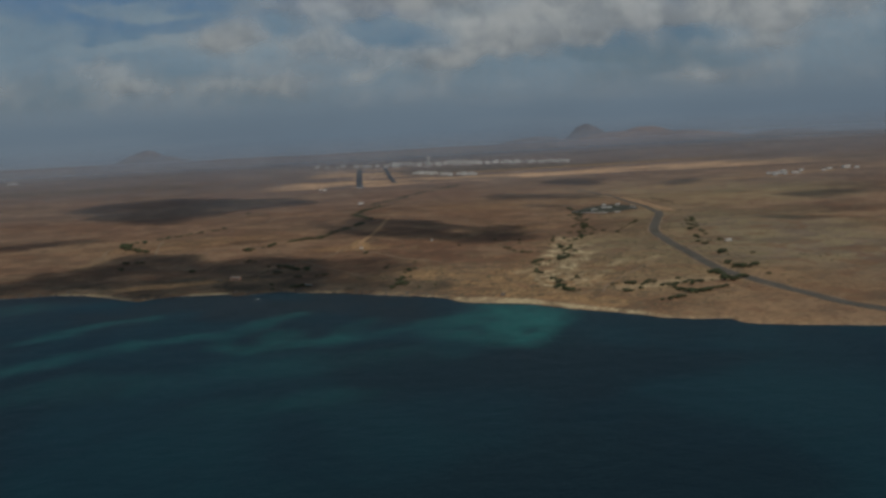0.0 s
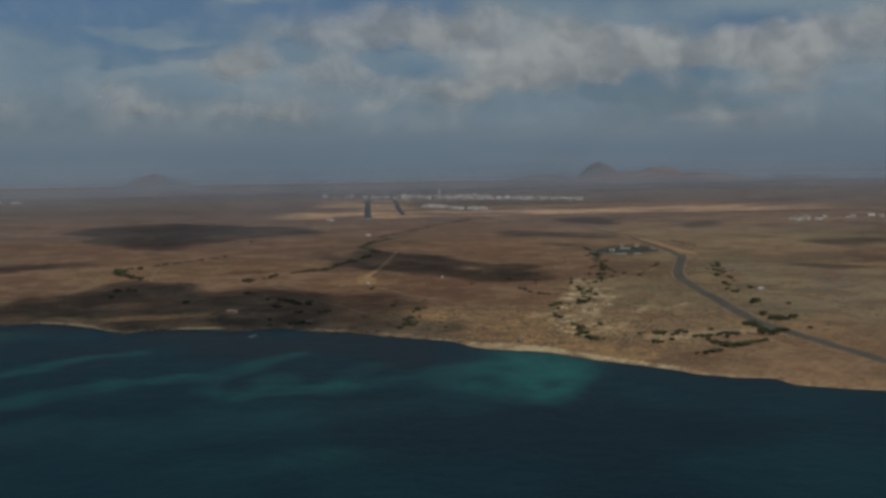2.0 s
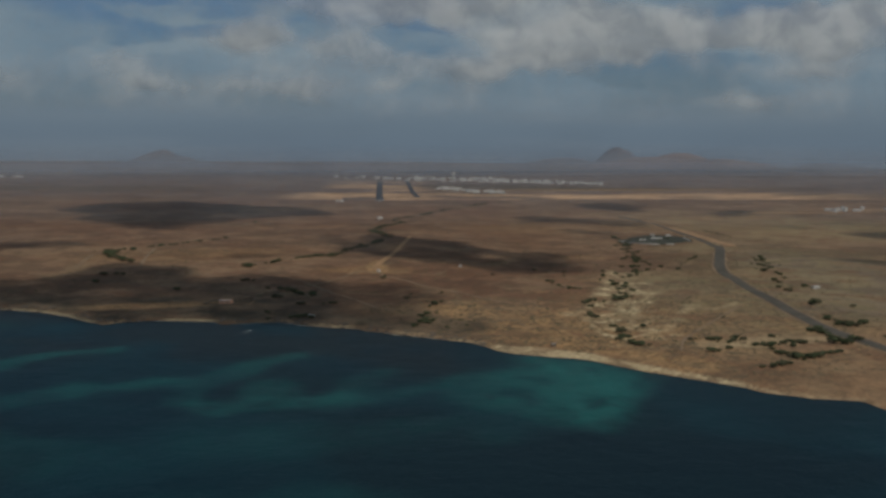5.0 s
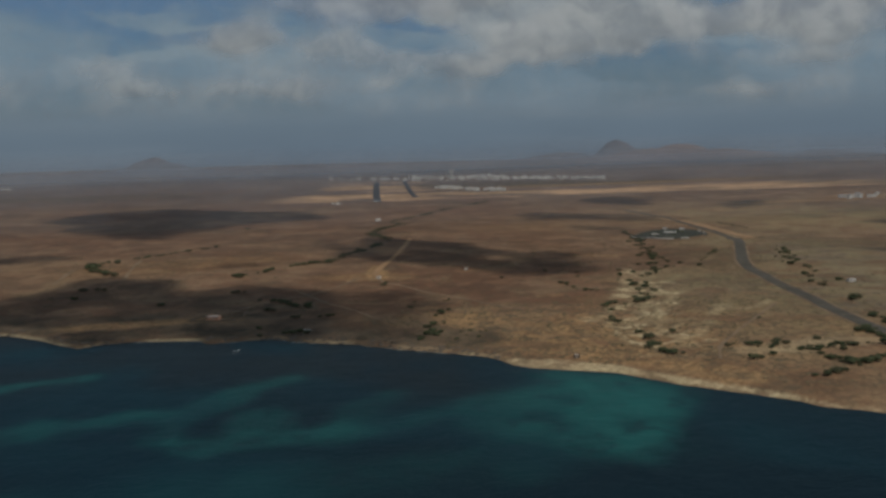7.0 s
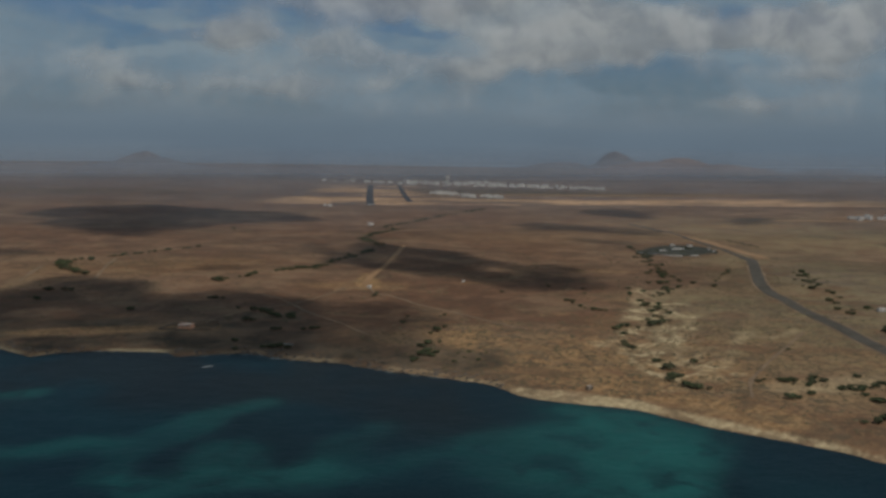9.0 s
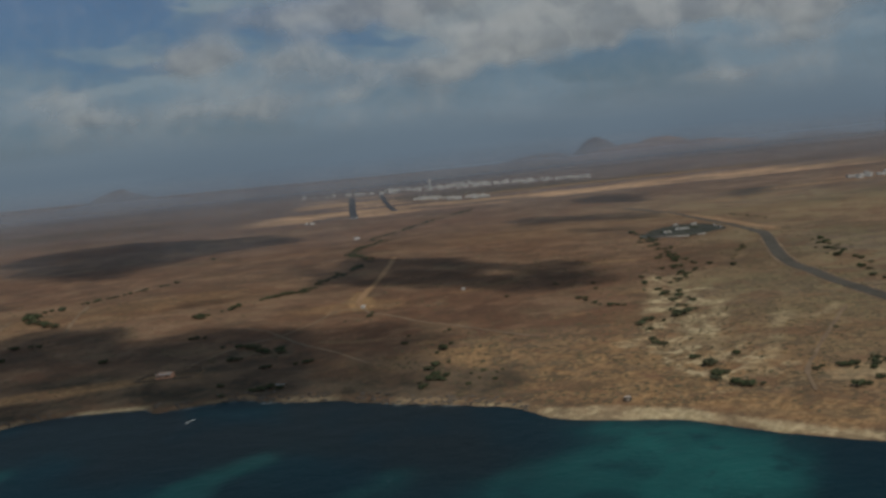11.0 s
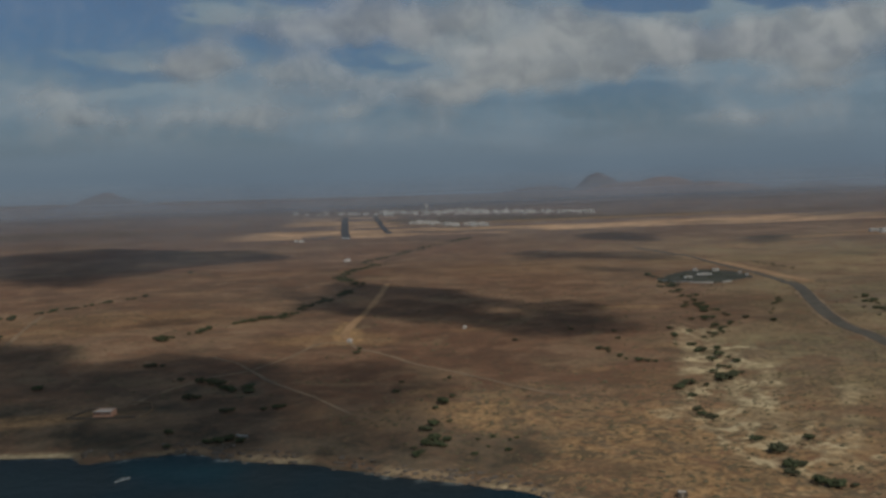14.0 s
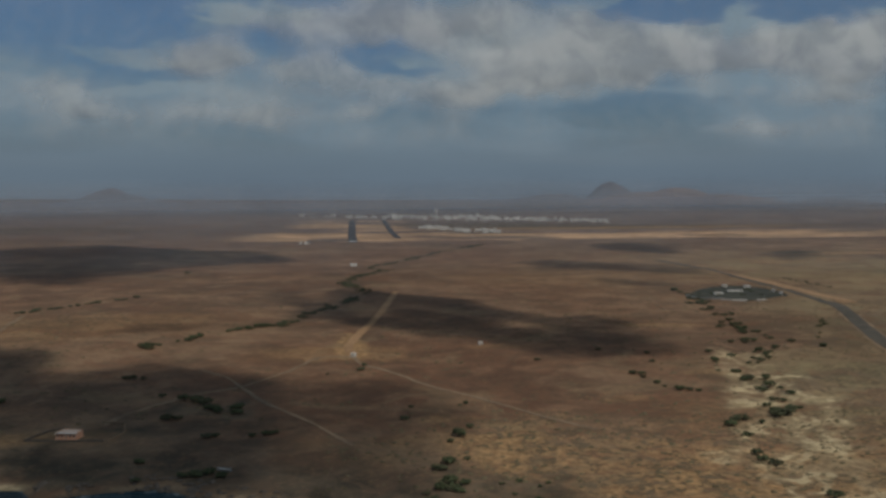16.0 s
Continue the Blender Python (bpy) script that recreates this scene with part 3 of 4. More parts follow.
# ------------------------------------------------------------ helpers for things
def part(name, bm, mat, parent=None, label="", smooth=False):
    """Links a bmesh as one mesh object under a thing."""
    mesh = bpy.data.meshes.new(name)
    bm.normal_update()
    bm.to_mesh(mesh)
    bm.free()
    mesh.materials.append(mat)
    if smooth:
        mesh.polygons.foreach_set("use_smooth", [True] * len(mesh.polygons))
    ob = new(name, mesh)
    if parent:
        ob.parent = parent
    return tagged(ob, label)


def box(bm, x0, y0, z0, x1, y1, z1, bevel=0.0):
    made = bmesh.ops.create_cube(bm, size=1.0, matrix=Matrix.LocRotScale(((x0 + x1) / 2, (y0 + y1) / 2, (z0 + z1) / 2), None, (x1 - x0, y1 - y0, z1 - z0)))
    if bevel:
        edges = list({e for v in made["verts"] for e in v.link_edges})
        bmesh.ops.bevel(bm, geom=edges, offset=bevel, segments=1, affect="EDGES")
    return bm


def boxed(*a, bevel=0.0):
    return box(bmesh.new(), *a, bevel=bevel)


def smooth_line(points, spacing):
    """Points along a Catmull-Rom curve through the given ones."""
    p = [np.array(q, float) for q in points]
    p = [2 * p[0] - p[1], *p, 2 * p[-1] - p[-2]]
    out = []
    for a, b, c, d in zip(p, p[1:], p[2:], p[3:]):
        n = max(2, int(np.linalg.norm(c - b) / spacing))
        for k in range(n):
            s = k / n
            out.append(0.5 * (2 * b + (c - a) * s + (2 * a - 5 * b + 4 * c - d) * s * s + (3 * b - a - 3 * c + d) * s ** 3))
    return np.array(out + [p[-2]])


def ribbon(name, points, width, mat, label, category, lift=0.25, spacing=6.0, wander=0.0, seed=3, kind="structure"):
    """A road or track that follows the ground, with a crown and sunk edges."""
    line = smooth_line(points, spacing)
    way = np.gradient(line, axis=0)
    way /= np.linalg.norm(way, axis=1)[:, None]
    side = np.stack([way[:, 1], -way[:, 0]], 1)
    across = np.array((-0.62, -0.5, 0.0, 0.5, 0.62))
    wide = width * (1 + wander * 2 * (rough(line[:, 0], line[:, 1], 18, 2, seed) - 0.5))
    flat_xy = line[:, None, :] + side[:, None, :] * (across[None, :] * wide[:, None])[..., None]
    top = np.maximum.reduce([ground_z(flat_xy[..., 0] + side[:, None, 0] * e, flat_xy[..., 1] + side[:, None, 1] * e) for e in (-2.0, 0.0, 2.0)])
    top = top + np.where(abs(across) <= 0.5, lift + 0.06 * (0.5 - abs(across)), -1.0)
    verts = np.concatenate([flat_xy, top[..., None]], -1).reshape(-1, 3).tolist()
    faces = [(b + i, b + i + 1, b + i + 6, b + i + 5) for b in range(0, 5 * (len(line) - 1), 5) for i in range(4)]
    mesh = bpy.data.meshes.new(name)
    mesh.from_pydata(verts, [], faces)
    mesh.materials.append(mat)
    return tagged(new(name, mesh), label, category, kind=kind)


# ------------------------------------------------------------ hills on the skyline
def hill(cx, cy, base, top, rx, ry, power, seed, label, mesa=1.0, rock=MAT_ROCK):
    """A weathered hill: a bell-shaped height field cut by gullies, cropped flat where mesa is under 1."""
    n = 56
    u = np.linspace(-1.6, 1.6, n)
    gx, gy = np.meshgrid(u, u)
    x, y = cx + gx * rx, cy + gy * ry
    bend = 0.35 * (rough(x, y, rx * 0.7, 3, seed) - 0.5)
    r = np.hypot(gx + bend, gy + 0.3 * (rough(x, y, rx * 0.5, 2, seed + 5) - 0.5))
    h = np.exp(-(1.75 * r) ** power)
    h = np.minimum(h, mesa + 0.06 * (rough(x, y, rx * 0.2, 2, seed + 6) - 0.5)) / mesa
    h = h * (1 + 0.16 * (rough(x, y, rx * 0.22, 4, seed + 2) - 0.5)) - 0.05
    z = base + (top - base) * h - 12 * ease(r, 1.25, 1.6)
    mesh = bpy.data.meshes.new("hill")
    idx = np.arange(n * n).reshape(n, n)
    faces = np.stack([idx[:-1, :-1], idx[:-1, 1:], idx[1:, 1:], idx[1:, :-1]], -1).reshape(-1, 4)
    mesh.from_pydata(np.stack([x, y, z], -1).reshape(-1, 3).tolist(), [], faces.tolist())
    mesh.polygons.foreach_set("use_smooth", [True] * len(mesh.polygons))
    mesh.materials.append(rock)
    return tagged(new("hill", mesh), label, "hill")


hill(1006, 4890, 50, 156, 250, 130, 1.6, 5, "steep dark volcanic cone hill on the skyline")
hill(1272, 4880, 50, 128, 330, 130, 2.3, 11, "broad brown hill beside the volcanic cone", rock=MAT_RED_ROCK)
hill(1146, 4885, 50, 108, 240, 120, 2.2, 15, "brown saddle between cone and broad hill", rock=MAT_RED_ROCK)
hill(1526, 4830, 46, 100, 420, 140, 2.0, 21, "low hazy ridge at the foot of the broad hill", rock=MAT_RED_ROCK)
hill(1985, 4780, 46, 82, 420, 140, 2.0, 25, "long low ridge at the end of the hills")
hill(724, 4830, 50, 100, 380, 140, 2.0, 31, "low rocky spur below the cone hill")
hill(-1240, 4830, 52, 128, 220, 120, 1.25, 41, "lone peaked hill with a worn top on the plain", mesa=0.9)
hill(1085, 4640, 58, 110, 480, 210, 2.3, 35, "gentle brown foot slope under the cone and broad hill", rock=MAT_RED_ROCK)
hill(-1150, 4790, 50, 94, 260, 140, 1.8, 43, "low foot slope round the lone hill")

# ------------------------------------------------------------ roads, tracks and runways
ROAD = [(426, 1566), (421, 1520), (384, 1405), (352, 1300), (342, 1215), (337, 1103), (333, 1003), (335, 940), (352, 855), (374, 770), (420, 700)]
ribbon("road_verge", ROAD[1:-1], 17, MAT_TRACK, "pale gravel verges under the asphalt road", "road verge", lift=0.12, wander=0.35)
ribbon("road", ROAD, 12.5, MAT_OLD_ROAD, "weathered grey asphalt road across the plain", "road", lift=0.35)
ribbon("road", [(395, 2080), (416, 1965), (429, 1870), (430, 1780), (431, 1706), (431, 1640), (427, 1576), (424, 1550)], 8.5, MAT_OLD_ROAD, "narrow worn asphalt road past the walled yard", "road", lift=0.30)
ribbon("dirt_road", [(418, 1930), (434, 1850), (445, 1790), (447, 1711), (450, 1640), (453, 1585), (446, 1548)], 15, MAT_SHOULDER, "straight orange dirt strip past the walled yard", "road", lift=0.20, wander=0.4)
ribbon("dirt_track", [(-21, 1682), (-30, 1590), (-41, 1488), (-56, 1382), (-60, 1332), (-55, 1298)], 6.5, MAT_SHOULDER, "wide orange dirt track leading inland", "track", wander=0.25)
ribbon("dirt_track", [(-55, 1298), (-46, 1266), (-22, 1232), (-1, 1192), (27, 1158), (54, 1118), (80, 1085)], 3.6, MAT_TRACK, "narrow pale dirt track across the plain", "track", wander=0.6)
ribbon("dirt_track", [(-55, 1298), (-80, 1296), (-99, 1248), (-114, 1218), (-128, 1197), (-150, 1178), (-174, 1142), (-182, 1110)], 3.4, MAT_TRACK, "narrow dirt track to the flat-roofed house", "track", wander=0.6)
ribbon("dirt_track", [(-158, 1256), (-134, 1228), (-118, 1192), (-103, 1160), (-69, 1108), (-46, 1064)], 3.2, MAT_TRACK, "faint pale dirt track towards the shore", "track", wander=0.6)
ribbon("dirt_track", [(-345, 1340), (-352, 1370), (-365, 1440), (-378, 1524)], 4.0, MAT_TRACK, "short pale dirt track beside the tree row", "track", wander=0.6)
ribbon("dirt_track", [(-420, 1330), (-432, 1400), (-440, 1450)], 4.0, MAT_TRACK, "short pale dirt track past the thicket", "track", wander=0.6)
ribbon("dirt_track", [(188, 880), (201, 918), (220, 950), (239, 981), (281, 1045), (300, 1072)], 2.4, MAT_TRACK, "faint dirt track across the coastal plateau", "track", wander=0.6)

runway = ribbon("runway", [(-101, 2535), (-118, 2900), (-138, 3490)], 17, MAT_ASPHALT, "dark asphalt airport runway", "runway", lift=1.4, spacing=25)
taxiway = ribbon("taxiway", [(-7, 2662), (-22, 2900), (-45, 3515)], 12.5, MAT_ASPHALT, "dark asphalt apron strip beside the runway", "taxiway", lift=1.4, spacing=25)
ribbon("runway_link", [(-200, 2600), (-140, 2610), (-101, 2620)], 22, MAT_ASPHALT, "dark asphalt turning pad at the runway's end", "taxiway", lift=1.1, spacing=15)


def runway_marks():
    mark = bmesh.new()
    box(mark, -0.45, 0, 0, 0.45, 26, 0.06)
    first = None
    for k in range(8):
        x = -101 + (k - 3.5) * 2.0 - 0.5
        z = gz(-101, 2560) + 1.62
        if first is None:
            first = tagged(part("runway_mark", mark, MAT_PAINT), "white painted bar on the runway threshold", "road marking", "threshold bars")
            first.matrix_basis = pose(x, 2545, z, 0.6, 0, 2.7)
        else:
            copy_thing(first, pose(x, 2545, z, 0.6, 0, 2.7))


runway_marks()

# ------------------------------------------------------------ trees and bushes
def crown_mesh(seed, lumps, flat):
    rng = random.Random(seed)
    bm = bmesh.new()
    for k in range(lumps):
        a, r = rng.uniform(0, 2 * math.pi), math.sqrt(rng.random()) * 0.5
        h = 0.30 + flat * rng.uniform(-0.5, 1.0) * (1 - 0.8 * r)
        size = rng.uniform(0.07, 0.16)
        made = bmesh.ops.create_icosphere(bm, subdivisions=1, radius=size, matrix=Matrix.Translation((r * math.cos(a), r * math.sin(a), h)))
        for v in made["verts"]:
            v.co += Vector([rng.uniform(-0.4, 0.4) * size for _ in range(3)])
    for k in range(lumps * 9):
        a, r = rng.uniform(0, 2 * math.pi), math.sqrt(rng.random()) * 0.56
        c = Vector((r * math.cos(a), r * math.sin(a), 0.30 + flat * rng.uniform(-0.6, 1.15) * (1 - 0.7 * r)))
        u = Vector([rng.gauss(0, 1) for _ in range(3)]).normalized() * 0.035
        n = u.cross(Vector([rng.gauss(0, 1) for _ in range(3)])).normalized() * 0.022
        bm.faces.new([bm.verts.new(c + q) for q in (-u, n, u, -n)])
    return bm


def bush_kind(name, seed, lumps, flat, label):
    root = tagged(new(name), label, "bush" if name == "bush" else "tree", "dry scrub on the plain")
    rng = random.Random(seed + 90)
    trunk = bmesh.new()
    for k in range(4):
        a = 2 * math.pi * k / 4 + rng.uniform(-0.4, 0.4)
        tip = Vector((0.24 * math.cos(a), 0.24 * math.sin(a), 0.30))
        q = tip.normalized().to_track_quat("Z", "Y").to_matrix().to_4x4()
        bmesh.ops.create_cone(trunk, cap_ends=True, segments=6, radius1=0.035, radius2=0.012, depth=0.42, matrix=Matrix.Translation(tip * 0.5 - Vector((0, 0, 0.03))) @ q)
    part("trunk", trunk, MAT_BARK, root)
    part("crown", crown_mesh(seed, lumps, flat), MAT_LEAF, root)
    return root


BUSHES = [bush_kind("bush", 3, 26, 0.16, "dark green low thorny bush on dry soil"), bush_kind("bush", 7, 34, 0.22, "dense dark green bush on dry soil"),
          bush_kind("acacia_tree", 12, 40, 0.24, "spreading dark green acacia tree on the plain"), bush_kind("bush", 19, 20, 0.12, "thin olive-green scrub bush on dry soil")]
used = set()
place = random.Random(44)


def bush(x, y, size, kind=None):
    """A bush of that width, standing on the ground."""
    k = place.randrange(4) if kind is None else kind
    size *= 0.85
    m = pose(x, y, gz(x, y) - 0.05, 0, 0, place.uniform(0, 360)) @ Matrix.Diagonal((size, size * place.uniform(0.75, 1.1), size * place.uniform(0.7, 1.0), 1))
    src = BUSHES[k]
    if k not in used:
        used.add(k)
        src.matrix_basis = m
    else:
        made = copy_thing(src, Matrix())
        made.matrix_basis = m


FAR_BUSHES = []


def bushes_along(line, count, spread, low, high, joined=False):
    pts = smooth_line(line, 4.0)
    clumps = [place.random() for _ in range(max(4, len(pts) // 3))]
    for k in range(count):
        s = place.choice(clumps) + place.gauss(0, 0.012) if joined else place.random()
        q = pts[int(min(max(s, 0.0), 1.0) * (len(pts) - 1))]
        x, y, size = q[0] + place.gauss(0, spread), q[1] + place.gauss(0, spread), place.uniform(low, high)
        if joined:
            FAR_BUSHES.append((x, y, size))
        else:
            bush(x, y, size)


bushes_along(ROW_WEST, 34, 2.0, 4.0, 7.5)
bushes_along(ROW_MID, 24, 2.2, 4.0, 8.0)
bushes_along(WADI[:6], 190, 4.0, 3.0, 7.0, True)
bushes_along(WADI[5:], 160, 4.0, 3.0, 6.5, True)
bushes_along(GULLY[4:9], 22, 9.0, 4.0, 8.0)
bushes_along(GULLY[8:], 34, 6.0, 5.0, 9.0, True)
bushes_along([(300, 1300), (330, 1370), (372, 1450)], 9, 2.5, 2.5, 4.5)
bushes_along([(232, 1247), (249, 1279), (269, 1307)], 14, 3.0, 3.5, 6.5)
bushes_along([(436, 1435), (419, 1343), (388, 1225), (369, 1139)], 22, 6.0, 4.0, 7.5)
bushes_along([(259, 872), (268, 856), (282, 859), (310, 885)], 18, 3.0, 4.0, 7.5)
bushes_along([(228, 829), (242, 833), (253, 841)], 9, 2.0, 3.5, 6.5)
bushes_along([(213, 919), (226, 907), (246, 917), (262, 900), (305, 917)], 30, 5.0, 3.0, 6.5)
bushes_along([(317, 953), (324, 941), (319, 905)], 12, 3.0, 4.5, 8.0)
bushes_along([(355, 1003), (354, 977), (364, 965)], 10, 3.0, 4.0, 7.0)
bushes_along([(267, 1397), (281, 1341)], 14, 5.0, 4.0, 7.0)
bushes_along([(-13, 985), (-1, 1004)], 7, 4.0, 3.0, 6.0)
# thicket and stragglers on the western plain
for x, y, size in [(-424, 1468, 14), (-415, 1460, 12), (-418, 1444, 13), (-408, 1434, 12), (-398, 1412, 14), (-388, 1404, 13), (-380, 1392, 13), (-368, 1380, 11), (-408, 1420, 11), (-401, 1500, 10), (-369, 1276, 9), (-353, 1276, 8), (-346, 1274, 7),
                   (-360, 1222, 8), (-258, 1166, 8), (-222, 1350, 9), (-216, 1345, 10), (-213, 1340, 7), (-202, 1228, 7), (-196, 1226, 8), (-189, 1226, 6), (-166, 1178, 6), (-300, 1900, 9), (-70, 1235, 3)]:
    bush(x, y, size)
# round the house and along the western shore
for x, y, size in [(-150, 1168, 9), (-143, 1164, 10), (-137, 1156, 10), (-130, 1142, 10), (-125, 1136, 8), (-117, 1140, 9), (-115, 1132, 9), (-116, 1148, 7), (-150, 1122, 8), (-145, 1124, 6),
                   (-121, 1084, 7), (-118, 1086, 6), (-146, 1046, 6), (-141, 1022, 6), (-116, 1026, 8), (-110, 1028, 7), (-104, 1024, 6), (-99, 1088, 5), (-92, 1090, 7), (-88, 1092, 5), (-122, 1026, 6)]:
    bush(x, y, size)
# the middle of the plain and the mouth of the gully
for x, y, size in [(-48, 1248, 7), (-46, 1264, 4), (-16, 1142, 4), (-20, 1116, 6), (16, 1146, 4), (14, 1094, 5), (7, 1076, 9), (2, 1066, 4), (-1, 1034, 7), (-6, 1024, 8), (8, 1038, 4), (9, 1040, 3), (-2, 1006, 8), (4, 1003, 6), (-7, 998, 7), (1, 994, 6), (-13, 993, 4), (20, 1002, 3), (28, 1004, 4), (36, 996, 3), (24, 988, 3), (40, 1000, 3), (16, 978, 4), (33, 980, 4), (78, 1274, 5),
                   (130, 1308, 5), (134, 1220, 7), (139, 1216, 6), (142, 1190, 5), (151, 1170, 8), (156, 1167, 5), (161, 1164, 5), (138, 1208, 4), (144, 1180, 3), (208, 1286, 6), (158, 1258, 5), (162, 1288, 5)]:
    bush(x, y, size)
for x, y, size in [(152, 1090, 9), (157, 1094, 8), (163, 1098, 9), (155, 1070, 6), (148, 1040, 8), (149, 1032, 8), (151, 1025, 7), (157, 978, 8), (160, 960, 11), (156, 937, 11), (161, 938, 8), (151, 924, 8),
                   (158, 911, 9), (163, 907, 9), (170, 906, 5), (181, 972, 7), (205, 1200, 9), (211, 1180, 10), (198, 1142, 7), (193, 1112, 11), (189, 1116, 9), (186, 1108, 8), (172, 1094, 5), (200, 1120, 9)]:
    bush(x, y, size)
# the coastal plateau and the road
for x, y, size in [(440, 1412, 8), (432, 1380, 9), (400, 1290, 9), (412, 1320, 8), (384, 1214, 8), (409, 1262, 7), (403, 1178, 8), (371, 1074, 11), (366, 1070, 9), (355, 1006, 9), (357, 975, 11), (364, 972, 10), (374, 982, 10),
                   (323, 958, 10), (316, 950, 9), (315, 905, 12), (322, 900, 11), (334, 912, 11), (340, 916, 9), (269, 858, 9), (276, 856, 10), (283, 858, 8)]:
    bush(x, y, size)
for x, y, size in [(238, 828, 7), (250, 838, 8), (211, 878, 9), (216, 880, 6), (222, 916, 8), (228, 918, 7), (245, 926, 8), (240, 920, 7), (250, 898, 7), (227, 888, 6), (275, 930, 6), (298, 870, 8), (305, 874, 7),
                   (365, 922, 6), (258, 884, 6), (290, 904, 8), (283, 910, 6), (355, 1414, 7), (350, 1400, 6), (300, 1296, 7), (285, 1320, 8), (247, 1288, 9), (239, 1324, 7), (262, 1010, 4), (400, 1060, 7)]:
    bush(x, y, size)


def scatter(name, count, seed, x0, x1, y0, y1, keep, low, high, mat, label, category):
    """Small things beyond counting, as one mesh."""
    rng = np.random.default_rng(seed)
    x, y = rng.uniform(x0, x1, count * 12), rng.uniform(y0, y1, count * 12)
    ok = keep(x, y)
    x, y = x[ok][:count], y[ok][:count]
    n, m = 6, len(x)
    r = rng.uniform(low, high, m)
    base = ground_z(x, y)
    verts = []
    for ring, (k, h) in enumerate(((1.0, -0.2), (0.85, 0.45), (0.3, 0.80))):
        a = 2 * math.pi * (np.arange(n) + 0.5 * ring) / n
        q = r[:, None] * k * rng.uniform(0.6, 1.3, (m, n))
        verts.append(np.stack([x[:, None] + 1.4 * q * np.cos(a), y[:, None] + q * np.sin(a), base[:, None] + r[:, None] * h * 0.7 * rng.uniform(0.7, 1.3, (m, n))], -1))
    verts = np.stack(verts, 1).reshape(-1, 3)
    faces = []
    for b in range(0, 18 * m, 18):
        for o in (b, b + 6):
            faces += [(o + i, o + (i + 1) % 6, o + 6 + (i + 1) % 6, o + 6 + i) for i in range(6)]
        faces.append(tuple(range(b + 12, b + 18)))
    mesh = bpy.data.meshes.new(name)
    mesh.from_pydata(verts.tolist(), [], faces)
    mesh.materials.append(mat)
    return tagged(new(name, mesh), label, category, kind="stuff")


scatter("scrub", 1000, 5, -60, 270, 880, 1115, lambda x, y: (inland(x, y) > 14) & (rough(x, y, 13, 3, 95) > 0.53), 0.25, 1.2, MAT_SCRUB, "small dry scrub tufts on sandy coastal soil", "scrub")
scatter("scrub", 2600, 6, -480, 480, 800, 1600, lambda x, y: (inland(x, y) > 30) & (rough(x, y, 90, 3, 96) > 0.46), 0.35, 1.3, MAT_SCRUB, "sparse scrub tufts dotted over the plain", "scrub")
scatter("shore_rocks", 560, 7, -440, 45, 880, 1085, lambda x, y: (inland(x, y) > -3) & (inland(x, y) < 14) & ((x < -244) | (x > -182)) & (rough(x, y, 30, 2, 97) > 0.42), 0.4, 1.6, MAT_STONE, "dark boulders along the rocky shoreline", "rocks")


# ------------------------------------------------------------ buildings
def building(name, wide, deep, high, wall_mat, label, category="house", group="", openings=2, parapet=0.5):
    """A flat-roofed building with its front towards -y: walls with real openings' frames, roof, parapet, door and windows."""
    root = tagged(new(name), label, category, group)
    hw, hd, t = wide / 2, deep / 2, 0.3
    for x0, y0, x1, y1 in ((-hw, -hd, hw, -hd + t), (-hw, hd - t, hw, hd), (-hw, -hd + t, -hw + t, hd - t), (hw - t, -hd + t, hw, hd - t)):
        part("wall", boxed(x0, y0, -0.6, x1, y1, high + parapet), wall_mat, root)
    part("roof", boxed(-hw + t, -hd + t, high - 0.2, hw - t, hd - t, high), MAT_ROOF, root, "pale flat concrete roof")
    slots = openings + 1
    for k in range(slots):
        x = -hw + wide * (k + 0.5) / slots
        if k == slots // 2:
            part("door", boxed(x - 0.5, -hd - 0.05, 0.0, x + 0.5, -hd + 0.1, 2.05), MAT_WOOD, root, "plain wooden door")
        else:
            win = part("window", boxed(x - 0.55, -hd - 0.04, 0.95, x + 0.55, -hd + 0.1, 2.05), MAT_DARK, root, "dark window opening")
            part("window_sill", boxed(x - 0.7, -hd - 0.16, 0.83, x + 0.7, -hd + 0.05, 0.95), MAT_ROOF, win)
    return root


HOUSE = (-192.0, 1089.0)
house = building("house", 12.5, 9.0, 2.7, MAT_OCHRE, "flat-roofed terracotta plastered house near the shore", openings=4, parapet=0.25)
house.matrix_basis = pose(*HOUSE, gz(*HOUSE) + 0.15, 0, 0, -8) @ Matrix.Diagonal((0.86, 0.86, 1.05, 1))
part("plinth", boxed(-6.8, -5.6, -1.5, 6.8, 5.0, 0.0), MAT_OCHRE, house, "terracotta plastered plinth")
part("roof_beam", boxed(-5.9, -0.2, 2.7, 5.9, 0.2, 3.0), MAT_OCHRE, house)
part("eave", boxed(-6.6, -5.2, 2.62, 6.6, -4.35, 2.9), MAT_ROOF, house, "pale concrete eave")


def yard_wall(a, b, high, mat=MAT_STONE, label="low dark dry-stone wall beside the house", group="yard walls"):
    ax, ay = a
    bx, by = b
    length = math.hypot(bx - ax, by - ay)
    bm = bmesh.new()
    n = max(2, int(length / 2.5))
    rng = random.Random(int(length * 7))
    for k in range(n):
        x0, x1 = length * k / n, length * (k + 1) / n
        fx, fy = ax + (bx - ax) * (k + 0.5) / n, ay + (by - ay) * (k + 0.5) / n
        z = gz(fx, fy)
        box(bm, x0, -0.25, z - 0.8, x1, 0.25, z + high * rng.uniform(0.85, 1.1))
    ob = tagged(part("yard_wall", bm, mat), label, "wall", group)
    ob.matrix_basis = pose(ax, ay, 0, 0, 0, math.degrees(math.atan2(by - ay, bx - ax)))
    return ob


